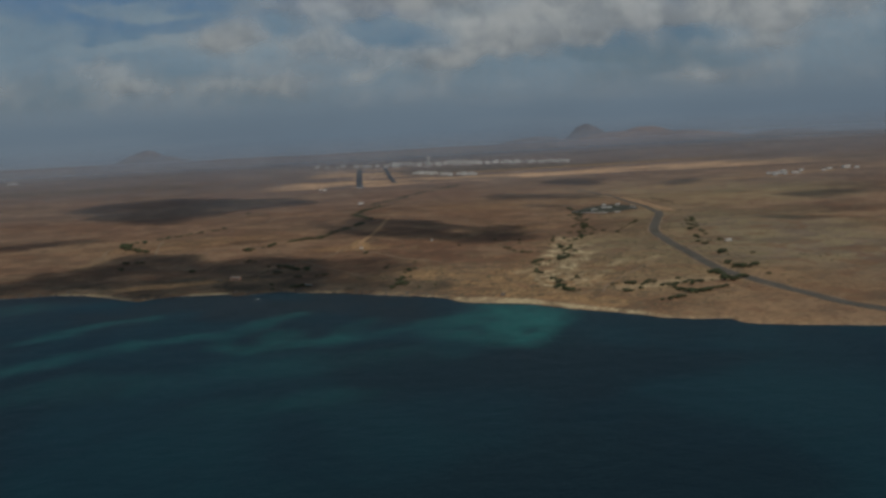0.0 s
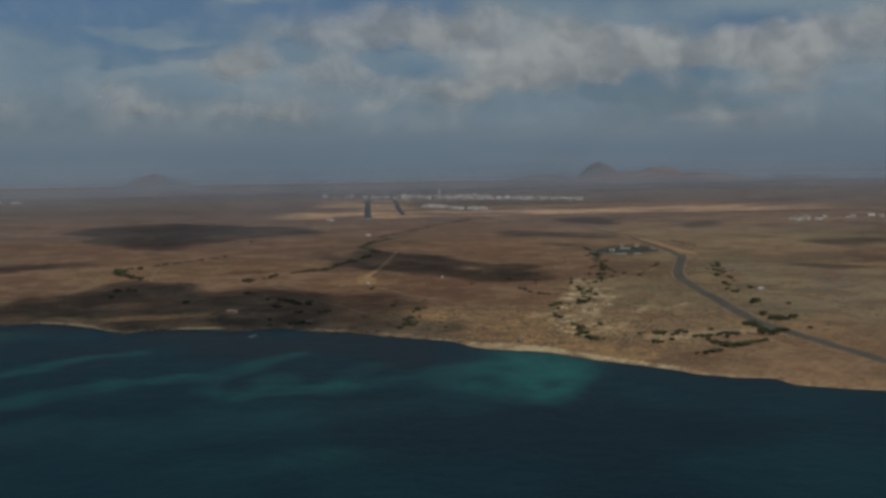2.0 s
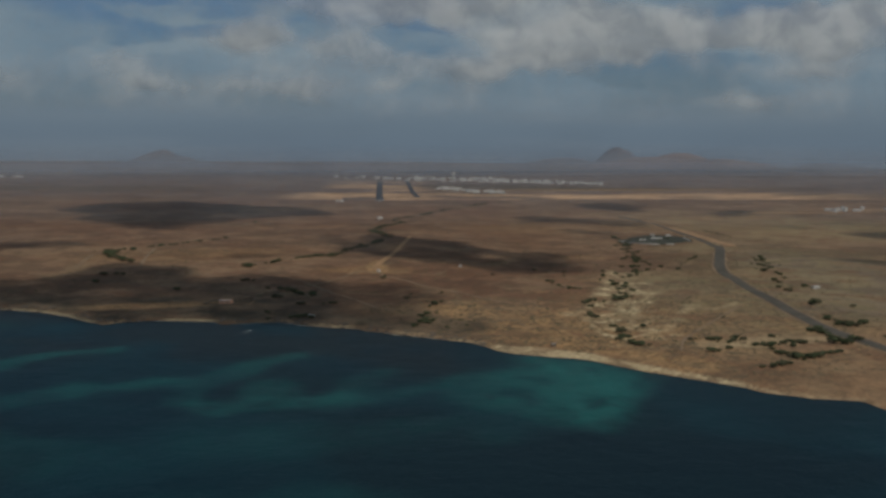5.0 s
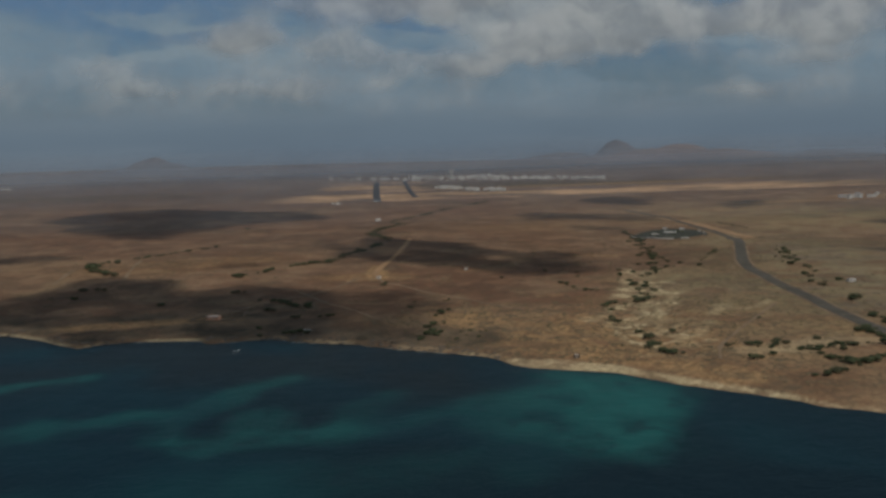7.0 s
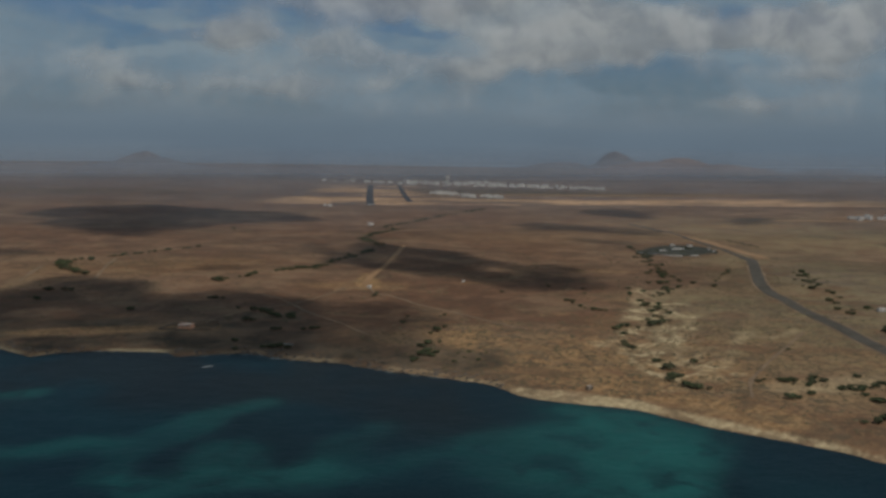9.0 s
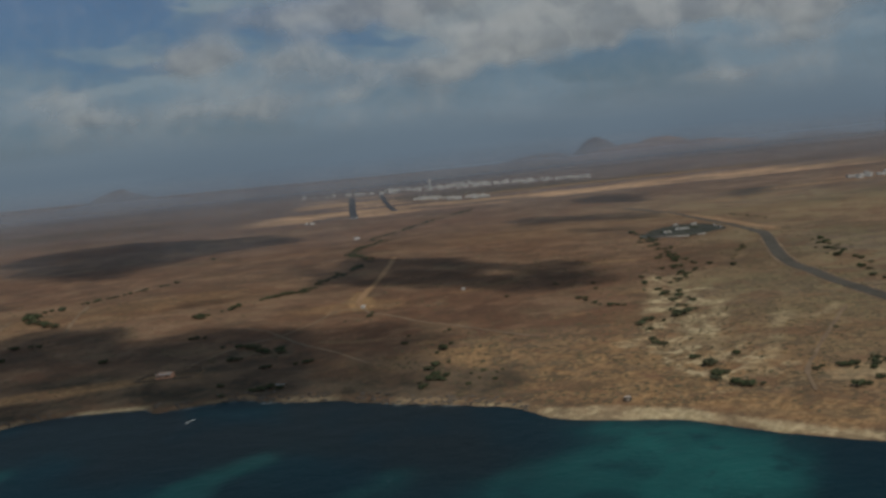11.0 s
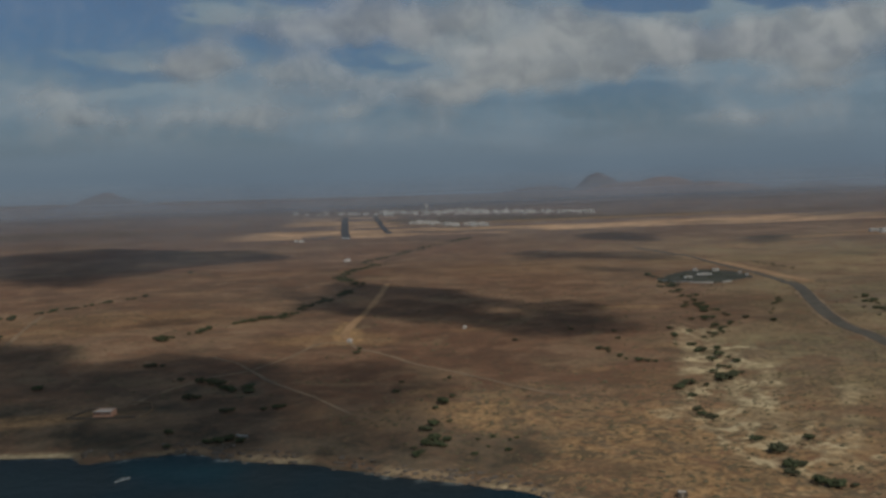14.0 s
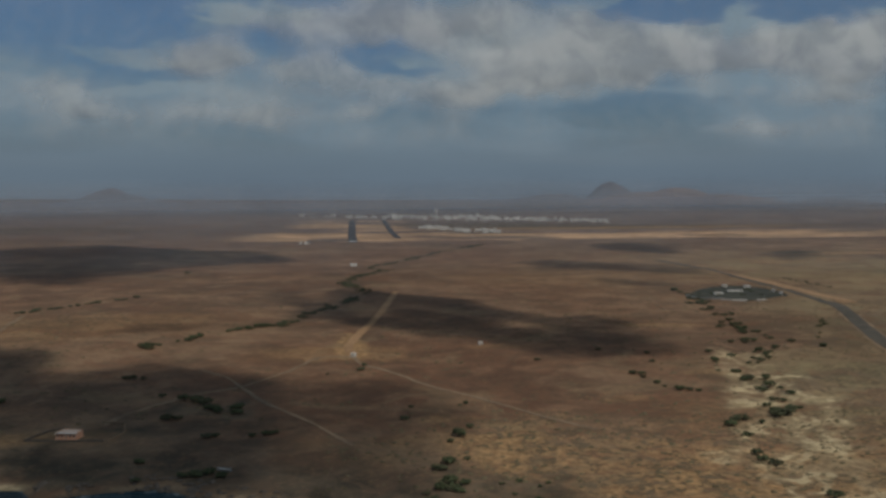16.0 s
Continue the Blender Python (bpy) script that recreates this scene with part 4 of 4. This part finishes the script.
for a, b in (((-212, 1082), (-172, 1079)), ((-212, 1082), (-206, 1100)), ((-206, 1100), (-200, 1108))):
    yard_wall(a, b, 1.1)
for a, b in (((-170, 1080), (-166, 1096)), ((-166, 1096), (-171, 1114)), ((-171, 1114), (-184, 1118))):
    yard_wall(a, b, 0.8, MAT_TRACK, "low pale wall of the yard beside the house")

hut = building("hut", 3.0, 2.4, 2.2, MAT_WHITE, "small white block hut on bare ground", "hut", openings=0, parapet=0.15)
hut.matrix_basis = pose(43.5, 1342, gz(43.5, 1342) + 0.1, 0, 0, 8)
marker = building("hut", 3.6, 3.0, 2.6, MAT_WHITE, "small white hut where dirt tracks meet", "hut", openings=0, parapet=0.15)
marker.matrix_basis = pose(-55, 1300, gz(-55, 1300) + 0.1, 0, 0, -12)
coast_hut = building("hut", 8.0, 3.4, 2.6, MAT_WHITE, "low white shed beside the asphalt road", "hut", openings=1, parapet=0.15)
coast_hut.matrix_basis = pose(410, 1166, gz(410, 1166) + 0.1, 0, 0, 15)
for x, y, wide, turn in ((-193, 2508, 9, 0), (-81, 2006, 9, 10), (-205, 2512, 5, 0)):
    shed = building("shed", wide, 6, 3.4, MAT_WHITE, "white airfield shed on the open plain", "shed", "airfield sheds", 1, 0.2)
    shed.matrix_basis = pose(x, y, gz(x, y) + 0.2, 0, 0, turn)
beach_hut = building("hut", 4.0, 2.6, 2.2, MAT_STONE, "small dark stone shelter on the sandy bay", "hut", openings=0, parapet=0.1)
beach_hut.matrix_basis = pose(96, 906, gz(96, 906) + 0.1, 0, 0, -10)


def rowing_boat():
    """An upturned-sheer fishing boat, hull with thwarts."""
    root = tagged(new("boat"), "white wooden fishing boat drawn up on the shore", "boat")
    bm = bmesh.new()
    rings = []
    for k in range(9):
        s = k / 8
        half = 1.05 * math.sin(math.pi * (0.08 + 0.84 * s)) ** 0.7
        sheer = 0.9 + 0.5 * (2 * s - 1) ** 2
        rings.append([bm.verts.new((7.0 * (s - 0.5), half * a, z)) for a, z in ((-1, sheer), (-0.8, 0.45), (0, 0.0), (0.8, 0.45), (1, sheer), (0.9, sheer), (0.7, 0.5), (0, 0.1), (-0.7, 0.5), (-0.9, sheer))])
    for a, b in zip(rings, rings[1:]):
        for i in range(10):
            bm.faces.new((a[i], b[i], b[(i + 1) % 10], a[(i + 1) % 10]))
    bm.faces.new(rings[0]), bm.faces.new(rings[-1])
    part("hull", bm, MAT_WHITE, root)
    for x in (-1.6, 0.2, 1.9):
        part("thwart", boxed(x - 0.15, -0.85, 0.72, x + 0.15, 0.85, 0.78), MAT_WOOD, root)
    return root


boat = rowing_boat()
boat.matrix_basis = pose(-104, 1032, gz(-104, 1032) + 0.15, 4, 0, -20)

# breaking wave off the western shore
foam = bmesh.new()
rng = random.Random(8)
for k in range(22):
    s = k / 21
    bmesh.ops.create_icosphere(foam, subdivisions=1, radius=0.4, matrix=Matrix.LocRotScale((-154 + 5.0 * s, 970 + 7 * s ** 0.7 + rng.uniform(-0.3, 0.3), 0.05), None, (rng.uniform(0.6, 1.3), rng.uniform(0.3, 0.6) * math.sin(math.pi * (0.1 + 0.8 * s)), 0.35)))
tagged(part("breaking_wave", foam, MAT_FOAM, smooth=True), "small white breaking wave off the rocky shore", "wave")

# ------------------------------------------------------------ walled compound inland
CX, CY = 360.0, 1648.0
OUTLINE = [Vector(p) for p in ((302, 1634), (318, 1592), (342, 1578), (374, 1588), (407, 1612), (413, 1650), (405, 1690), (390, 1712), (370, 1714), (336, 1686))]


def rounded(ring, share):
    """A point on the smooth closed curve through the ring, share running from 0 to 1."""
    at, count = share * len(ring), len(ring)
    k, f = int(at) % count, at - int(at)
    a, b, c, d = ring[k - 1], ring[k], ring[(k + 1) % count], ring[(k + 2) % count]
    return b + 0.5 * f * (c - a + f * (2 * a - 5 * b + 4 * c - d + f * (3 * b - 3 * c + d - a)))


yard = bmesh.new()
rim = []
for k in range(72):
    x, y = rounded(OUTLINE, k / 72)
    rim.append(yard.verts.new((x, y, max(gz(x, y), gz(x - 3, y), gz(x, y - 3)) + 0.4)))
mid_ring = [yard.verts.new((CX + 0.5 * (v.co.x - CX), CY + 0.5 * (v.co.y - CY), gz(CX + 0.5 * (v.co.x - CX), CY + 0.5 * (v.co.y - CY)) + 0.7)) for v in rim]
low_ring = [yard.verts.new((v.co.x, v.co.y, v.co.z - 3)) for v in rim]
for k in range(72):
    n = (k + 1) % 72
    yard.faces.new((rim[k], rim[n], mid_ring[n], mid_ring[k]))
    yard.faces.new((low_ring[k], low_ring[n], rim[n], rim[k]))
yard.faces.new(mid_ring)
tagged(part("compound_yard", yard, MAT_YARD), "lens-shaped yard of dark lava gravel", "yard", kind="structure")
centre = Vector((CX, CY))
for k in range(54):
    if k in (12, 13, 20, 29, 33, 38, 42, 46, 47):
        continue
    a, b = (centre + 1.015 * (rounded(OUTLINE, (k + e) / 54) - centre) for e in (0, 1))
    yard_wall(tuple(a), tuple(b), 1.4 if k < 20 else 0.9, MAT_WHITE if k < 16 else MAT_TRACK, "curved pale boundary wall round the gravel yard", "compound walls")
for x, y, wide, deep, turn in ((336, 1629, 17, 6, 4), (364, 1653, 32, 4, 0), (370, 1704, 10, 6, 0), (393, 1694, 13, 6, -6), (408, 1652, 5, 4, 12), (409, 1632, 5, 4, 12)):
    b = building("villa", wide * 0.56, deep * 0.7, 1.9 if wide > 15 else 2.2, MAT_WHITE, "low white villa inside the walled gravel yard", "house", "compound villas", 2, 0.3)
    b.matrix_basis = pose(x, y, gz(x, y) + 0.6, 0, 0, turn)
for k in range(14):
    a = place.uniform(0, 2 * math.pi)
    r = math.sqrt(place.random())
    FAR_BUSHES.append((CX + 38 * r * math.cos(a), CY + 48 * r * math.sin(a), place.uniform(4, 7)))
for k in range(15):
    FAR_BUSHES.append((482 + 0.6 * k + place.uniform(-2, 2), 1800 - 8 * k, place.uniform(3, 6)))
for x, y, size in ((303, 1684, 10), (304, 1664, 9), (296, 1610, 6)):
    bush(x, y, size)

def far_thicket():
    """The plants of the distant stream beds, as one mesh of many ragged crowns."""
    rng = random.Random(31)
    kinds = []
    for seed in (51, 52, 53):
        bm = crown_mesh(seed, 14, 0.2)
        bm.verts.ensure_lookup_table()
        bm.verts.index_update()
        kinds.append((np.array([v.co[:] for v in bm.verts]), [[v.index for v in f.verts] for f in bm.faces]))
        bm.free()
    verts, faces = [], []
    for x, y, size in FAR_BUSHES:
        shape, rings = kinds[rng.randrange(3)]
        a, k = rng.uniform(0, 6.28), size * 0.85
        c, s = math.cos(a) * k, math.sin(a) * k
        base = len(verts)
        z = gz(x, y) - 0.12 * k
        verts += np.stack([x + shape[:, 0] * c - shape[:, 1] * s, y + shape[:, 0] * s + shape[:, 1] * c, z + shape[:, 2] * k], 1).tolist()
        faces += [[i + base for i in f] for f in rings]
    mesh = bpy.data.meshes.new("thicket")
    mesh.from_pydata(verts, [], faces)
    mesh.materials.append(MAT_LEAF)
    tagged(new("thicket", mesh), "dark green scrub along the dry stream bed", "scrub", kind="stuff")


far_thicket()

# ------------------------------------------------------------ town before the horizon
town_rng = random.Random(77)
SAMPLES = [building("town_house", wd, dp, hg, MAT_WHITE, lab, "house", "town houses", op, 0.5)
           for wd, dp, hg, lab, op in ((14, 10, 4, "low white town house with flat roof", 3), (18, 11, 7, "two-storey white town house with flat roof", 4),
                                       (26, 12, 6.5, "long white town building with flat roof", 5), (11, 9, 9.5, "tall narrow white town house", 2))]
sample_used = set()


def town(count, x0, y0, x1, y1, deep, tall=1.0):
    for _ in range(count):
        s = town_rng.random()
        x = x0 + (x1 - x0) * s + town_rng.gauss(0, 6)
        y = y0 + (y1 - y0) * s + town_rng.uniform(-deep, deep)
        k = town_rng.choice((0, 0, 1, 1, 2, 3))
        m = pose(x, y, gz(x, y) + 0.3, 0, 0, town_rng.uniform(-12, 12)) @ Matrix.Diagonal((0.7, 0.7, town_rng.uniform(0.6, 1.0), 1))
        if k not in sample_used:
            sample_used.add(k)
            SAMPLES[k].matrix_basis = m
        else:
            copy_thing(SAMPLES[k], m).matrix_basis = m


town(16, -320, 3740, -80, 3660, 35)
town(80, -40, 3640, 300, 3480, 110)
town(70, 280, 3460, 590, 3280, 60)
town(26, 50, 3070, 130, 2980, 40)
town(20, 130, 2910, 230, 2840, 30)
town(11, 850, 2205, 1130, 2320, 22)
town(7, -1560, 3700, -1420, 3690, 20)


def control_tower(x, y):
    root = tagged(new("control_tower"), "pale control tower rising over the town", "tower")
    shaft = bmesh.new()
    bmesh.ops.create_cone(shaft, cap_ends=True, segments=16, radius1=5.5, radius2=4.5, depth=30, matrix=Matrix.Translation((0, 0, 14)))
    part("shaft", shaft, MAT_WHITE, root)
    cab = bmesh.new()
    bmesh.ops.create_cone(cab, cap_ends=True, segments=8, radius1=6.5, radius2=8.5, depth=6, matrix=Matrix.Translation((0, 0, 31.8)))
    part("cabin", cab, MAT_ROOF, root, "pale glazed cabin")
    top = bmesh.new()
    bmesh.ops.create_cone(top, cap_ends=True, segments=8, radius1=9, radius2=8, depth=1.4, matrix=Matrix.Translation((0, 0, 35.4)))
    part("roof", top, MAT_WHITE, root)
    mast = bmesh.new()
    bmesh.ops.create_cone(mast, cap_ends=True, segments=6, radius1=0.5, radius2=0.2, depth=9, matrix=Matrix.Translation((0, 0, 40.4)))
    part("mast", mast, MAT_WHITE, root)
    root.matrix_basis = pose(x, y, gz(x, y)) @ Matrix.Diagonal((0.8, 0.8, 0.8, 1))


control_tower(118, 3560)


# ------------------------------------------------------------ cumulus whose shade lies on the plain
def cumulus(shade, base, seed, label, ragged=26.0, dense=1.0, holes=()):
    """A flat-based cloud with a domed top that stands, seen along the sun's rays, over the outline on the ground."""
    ring = np.array(shade, float)
    step = 7.0 if ring[:, 1].max() < 1800 else 14.0
    low, high = ring.min(0) - 40, ring.max(0) + 40
    gx, gy = np.meshgrid(np.arange(low[0], high[0], step), np.arange(low[1], high[1], step))
    size = 60.0 if step < 10 else 130.0
    far = 1.0 if step < 10 else 2.4
    edge = within_line(gx, gy, shade) + ragged * far * (rough(gx, gy, size, 4, seed) - 0.5) * 2
    for line, wide in holes:
        edge = np.minimum(edge, line_distance(gx, gy, line) - wide + 10 * (rough(gx, gy, 20, 3, seed + 3) - 0.5))
    thick = ease(edge, -8 * far, 16 * far) * (1 - 0.35 * ease(rough(gx, gy, size * 0.6, 3, seed + 5), 0.50, 0.72)) * 0.92 * dense
    shift = SUN * ((base - 8) / SUN.z)
    dome = base + 4 + 50 * thick * (0.5 + rough(gx, gy, size * 0.4, 3, seed + 7))
    keep = np.minimum.reduce([thick[:-1, :-1], thick[1:, :-1], thick[:-1, 1:], thick[1:, 1:]]) > 0.004
    idx = np.arange(gx.size).reshape(gx.shape)
    quads = np.stack([idx[:-1, :-1], idx[:-1, 1:], idx[1:, 1:], idx[1:, :-1]], -1)[keep]
    used_v, flat = np.unique(quads, return_inverse=True)
    quads, count = flat.reshape(-1, 4), len(used_v)
    px, py = (gx + shift.x).ravel()[used_v], (gy + shift.y).ravel()[used_v]
    top, bottom = np.stack([px, py, dome.ravel()[used_v]], -1), np.stack([px, py, np.full(count, base - 4.0)], -1)
    mesh = bpy.data.meshes.new("cloud")
    mesh.from_pydata(np.concatenate([top, bottom]).tolist(), [], np.concatenate([quads, quads[:, ::-1] + count]).tolist())
    mesh.attributes.new("thick", "FLOAT", "POINT").data.foreach_set("value", np.tile(thick.ravel()[used_v], 2))
    mesh.polygons.foreach_set("use_smooth", [True] * len(mesh.polygons))
    mesh.materials.append(MAT_CLOUD)
    return tagged(new("cloud", mesh), label, "cloud", "cumulus over the plain", "structure")


cumulus([(-790, 2330), (-700, 2490), (-580, 2540), (-410, 2390), (-220, 2280), (-155, 2100), (-290, 2060), (-330, 1940), (-390, 1840), (-410, 1775), (-520, 1800), (-640, 1960)], 760, 401, "ragged grey-white cumulus cloud, widest of the group")
cumulus([(-140, 1492), (-114, 1540), (-92, 1665), (-54, 1716), (-13, 1665), (30, 1640), (60, 1615), (84, 1545), (111, 1499), (140, 1455), (176, 1462), (196, 1400), (202, 1330), (190, 1280), (149, 1282), (112, 1265), (87, 1270),
         (66, 1320), (40, 1378), (0, 1385), (-32, 1432), (-63, 1450), (-105, 1480)], 700, 411, "long ragged cumulus cloud over the plain", 18.0, 1.05, [([(88, 1440), (100, 1400)], 10)])
cumulus([(-520, 1110), (-470, 1180), (-400, 1262), (-385, 1325), (-345, 1355), (-300, 1338), (-250, 1278), (-255, 1228), (-212, 1222), (-208, 1250), (-183, 1272), (-150, 1242), (-118, 1238), (-98, 1200), (-92, 1120),
         (-88, 1040), (-92, 982), (-180, 990), (-230, 1004), (-290, 990), (-352, 1040), (-430, 1062)], 690, 421, "wide ragged cumulus cloud over the western shore", 20.0, 1.12,
        [([(-330, 1064), (-290, 1058), (-250, 1070), (-205, 1084), (-182, 1090)], 9), ([(-420, 1078), (-380, 1082), (-345, 1064), (-300, 1036)], 8), ([(-240, 1026), (-200, 1024)], 7), ([(-300, 1135), (-262, 1140)], 7)])
cumulus([(-118, 1240), (-92, 1204), (-30, 1210), (8, 1170), (29, 1114), (-4, 1085), (4, 1040), (-2, 985), (-30, 962), (-106, 980), (-104, 1040), (-108, 1120)], 695, 425, "thin torn cumulus cloud beside the wide one", 18.0, 0.66)
cumulus([(151, 2070), (233, 2109), (332, 2020), (404, 1951), (381, 1878), (292, 1914), (172, 1937)], 740, 431, "thin streak of cumulus cloud over the plain", 20.0, 0.8)
cumulus([(240, 1815), (330, 1790), (320, 1712), (240, 1745)], 735, 435, "short streak of cumulus cloud over the plain", 12.0, 0.8)
cumulus([(385, 2425), (481, 2503), (520, 2342), (455, 2208), (370, 2251)], 780, 441, "small distant cumulus cloud over the plain", 20.0, 0.9)
cumulus([(595, 2160), (690, 2250), (720, 2194), (635, 2037), (560, 2038)], 770, 445, "small round cumulus cloud far over the plain", 20.0, 0.8)
cumulus([(600, 1850), (670, 1905), (720, 1850), (660, 1790)], 740, 451, "small cumulus cloud over the eastern plain", 16.0, 0.8)
cumulus([(683, 1730), (825, 1810), (920, 1780), (740, 1630)], 740, 455, "broad cumulus cloud over the eastern plain", 20.0, 0.9)
cumulus([(525, 1410), (590, 1400), (650, 1350), (560, 1335)], 720, 461, "small torn cumulus cloud over the eastern plain", 14.0, 0.8)
cumulus([(-170, 1680), (-151, 1722), (-113, 1692), (-105, 1560), (-150, 1580)], 700, 465, "faint small cumulus cloud beside the stream bed", 14.0, 0.5)
cumulus([(-270, 1420), (-226, 1492), (-200, 1440), (-230, 1380)], 700, 471, "faint wisp of cumulus cloud over the plain", 14.0, 0.4)
cumulus([(-660, 1560), (-540, 1605), (-470, 1585), (-520, 1520), (-660, 1490)], 700, 475, "small cumulus cloud over the western plain", 16.0, 0.8)


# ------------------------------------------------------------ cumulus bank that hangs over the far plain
# bearing and height in degrees from the camera's last place, their spread, and how thick the cloud is there (less than
# 0: a gap)
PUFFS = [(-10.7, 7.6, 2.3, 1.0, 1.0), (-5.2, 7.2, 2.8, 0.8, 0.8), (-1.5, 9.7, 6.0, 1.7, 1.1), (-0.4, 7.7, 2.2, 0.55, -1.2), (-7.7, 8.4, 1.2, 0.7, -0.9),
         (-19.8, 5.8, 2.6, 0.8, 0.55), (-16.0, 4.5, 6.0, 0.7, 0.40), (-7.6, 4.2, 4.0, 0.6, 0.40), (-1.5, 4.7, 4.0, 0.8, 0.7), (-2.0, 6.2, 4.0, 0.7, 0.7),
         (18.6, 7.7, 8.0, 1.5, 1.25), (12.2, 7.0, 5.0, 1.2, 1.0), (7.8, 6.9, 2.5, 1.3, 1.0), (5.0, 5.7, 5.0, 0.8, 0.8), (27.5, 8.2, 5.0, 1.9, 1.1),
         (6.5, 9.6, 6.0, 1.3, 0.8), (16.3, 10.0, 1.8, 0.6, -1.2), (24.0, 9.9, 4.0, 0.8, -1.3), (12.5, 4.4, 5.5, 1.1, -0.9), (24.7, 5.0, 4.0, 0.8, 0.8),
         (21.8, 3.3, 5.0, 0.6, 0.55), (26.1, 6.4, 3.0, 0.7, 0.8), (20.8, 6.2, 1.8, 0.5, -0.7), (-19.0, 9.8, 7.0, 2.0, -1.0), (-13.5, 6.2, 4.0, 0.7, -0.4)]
BANK_Y = 3750.0


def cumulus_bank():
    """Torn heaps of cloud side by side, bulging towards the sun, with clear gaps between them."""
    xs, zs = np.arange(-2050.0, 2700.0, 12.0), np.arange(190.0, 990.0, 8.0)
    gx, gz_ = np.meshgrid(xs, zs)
    # angles as the camera sees them from where its flight ends
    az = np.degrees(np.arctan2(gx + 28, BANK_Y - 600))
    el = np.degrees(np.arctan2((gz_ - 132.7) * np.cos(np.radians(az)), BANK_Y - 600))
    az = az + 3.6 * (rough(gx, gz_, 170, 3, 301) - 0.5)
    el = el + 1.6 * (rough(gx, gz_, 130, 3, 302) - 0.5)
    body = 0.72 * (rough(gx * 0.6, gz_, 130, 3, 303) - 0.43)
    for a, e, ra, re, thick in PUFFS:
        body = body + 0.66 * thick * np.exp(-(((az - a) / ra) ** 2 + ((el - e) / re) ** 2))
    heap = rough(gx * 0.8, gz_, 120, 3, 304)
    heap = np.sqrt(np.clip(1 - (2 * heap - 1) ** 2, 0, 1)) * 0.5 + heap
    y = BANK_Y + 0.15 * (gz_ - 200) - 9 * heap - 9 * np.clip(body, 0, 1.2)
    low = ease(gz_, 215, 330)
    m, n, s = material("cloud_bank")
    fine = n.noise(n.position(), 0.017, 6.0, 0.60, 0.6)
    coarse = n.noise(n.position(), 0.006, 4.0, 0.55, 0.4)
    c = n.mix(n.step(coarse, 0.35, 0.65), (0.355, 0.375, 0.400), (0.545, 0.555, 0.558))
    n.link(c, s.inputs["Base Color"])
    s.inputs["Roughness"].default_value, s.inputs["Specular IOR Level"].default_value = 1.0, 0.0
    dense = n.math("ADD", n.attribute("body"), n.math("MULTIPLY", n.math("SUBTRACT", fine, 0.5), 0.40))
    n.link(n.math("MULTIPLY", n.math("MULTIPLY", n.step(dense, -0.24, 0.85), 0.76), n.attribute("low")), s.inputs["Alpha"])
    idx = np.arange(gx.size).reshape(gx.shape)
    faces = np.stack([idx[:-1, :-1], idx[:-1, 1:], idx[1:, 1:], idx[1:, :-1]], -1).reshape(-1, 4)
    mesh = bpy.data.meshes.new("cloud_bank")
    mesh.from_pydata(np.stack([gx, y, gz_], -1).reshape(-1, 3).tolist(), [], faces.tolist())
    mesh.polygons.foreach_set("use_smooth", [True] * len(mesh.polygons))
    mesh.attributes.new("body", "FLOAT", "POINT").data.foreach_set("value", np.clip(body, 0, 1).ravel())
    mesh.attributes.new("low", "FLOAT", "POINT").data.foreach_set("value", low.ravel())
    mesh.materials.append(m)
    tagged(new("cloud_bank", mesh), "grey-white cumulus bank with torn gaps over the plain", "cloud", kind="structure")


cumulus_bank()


# ------------------------------------------------------------ see-through sheets that stand for haze
def haze_sheet(depth, alpha, label):
    """An upright see-through sheet standing for haze, thickest a little over the ground and gone a hundred metres up.
    """
    m, n, s = material("see_through_haze")
    # the haze is put into the sheet's colour and alpha
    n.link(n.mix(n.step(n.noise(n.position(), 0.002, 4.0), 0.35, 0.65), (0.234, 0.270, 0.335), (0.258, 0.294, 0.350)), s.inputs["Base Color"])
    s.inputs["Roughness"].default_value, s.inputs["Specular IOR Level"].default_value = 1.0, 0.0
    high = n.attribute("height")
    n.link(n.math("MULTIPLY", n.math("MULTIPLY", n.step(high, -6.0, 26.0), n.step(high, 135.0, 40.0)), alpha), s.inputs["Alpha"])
    xs = np.arange(-2600, 2601, 40.0)
    ys = depth + 60 * rough(xs, xs * 0, 300, 3, 90) - 0.00002 * xs ** 2
    ground_line = ground_z(xs, ys)
    rise = np.array((-6.0, 0.0, 5.0, 10.0, 15.0, 20.0, 26.0, 40.0, 50.0, 75.0, 100.0, 130.0, 165.0, 200.0))
    z = ground_line[None, :] + rise[:, None]
    k, wide = len(rise), len(xs)
    verts = np.stack([np.tile(xs, (k, 1)), np.tile(ys, (k, 1)), z], -1).reshape(-1, 3)
    idx = np.arange(k * wide).reshape(k, wide)
    faces = np.stack([idx[:-1, :-1], idx[:-1, 1:], idx[1:, 1:], idx[1:, :-1]], -1).reshape(-1, 4)
    mesh = bpy.data.meshes.new("haze")
    mesh.from_pydata(verts.tolist(), [], faces.tolist())
    mesh.attributes.new("height", "FLOAT", "POINT").data.foreach_set("value", np.repeat(rise, wide))
    mesh.materials.append(m)
    tagged(new("haze", mesh), label, "haze", kind="structure")


haze_sheet(3755, 0.56, "see-through blue-grey sheet standing for haze before the far hills")
haze_sheet(3240, 0.16, "thin see-through sheet standing for haze before the town")
haze_sheet(2890, 0.13, "faint see-through sheet standing for haze over the airfield")
haze_sheet(1830, 0.12, "faint see-through sheet standing for haze over the open plain")
haze_sheet(1420, 0.05, "faintest see-through sheet standing for haze over the near plain")
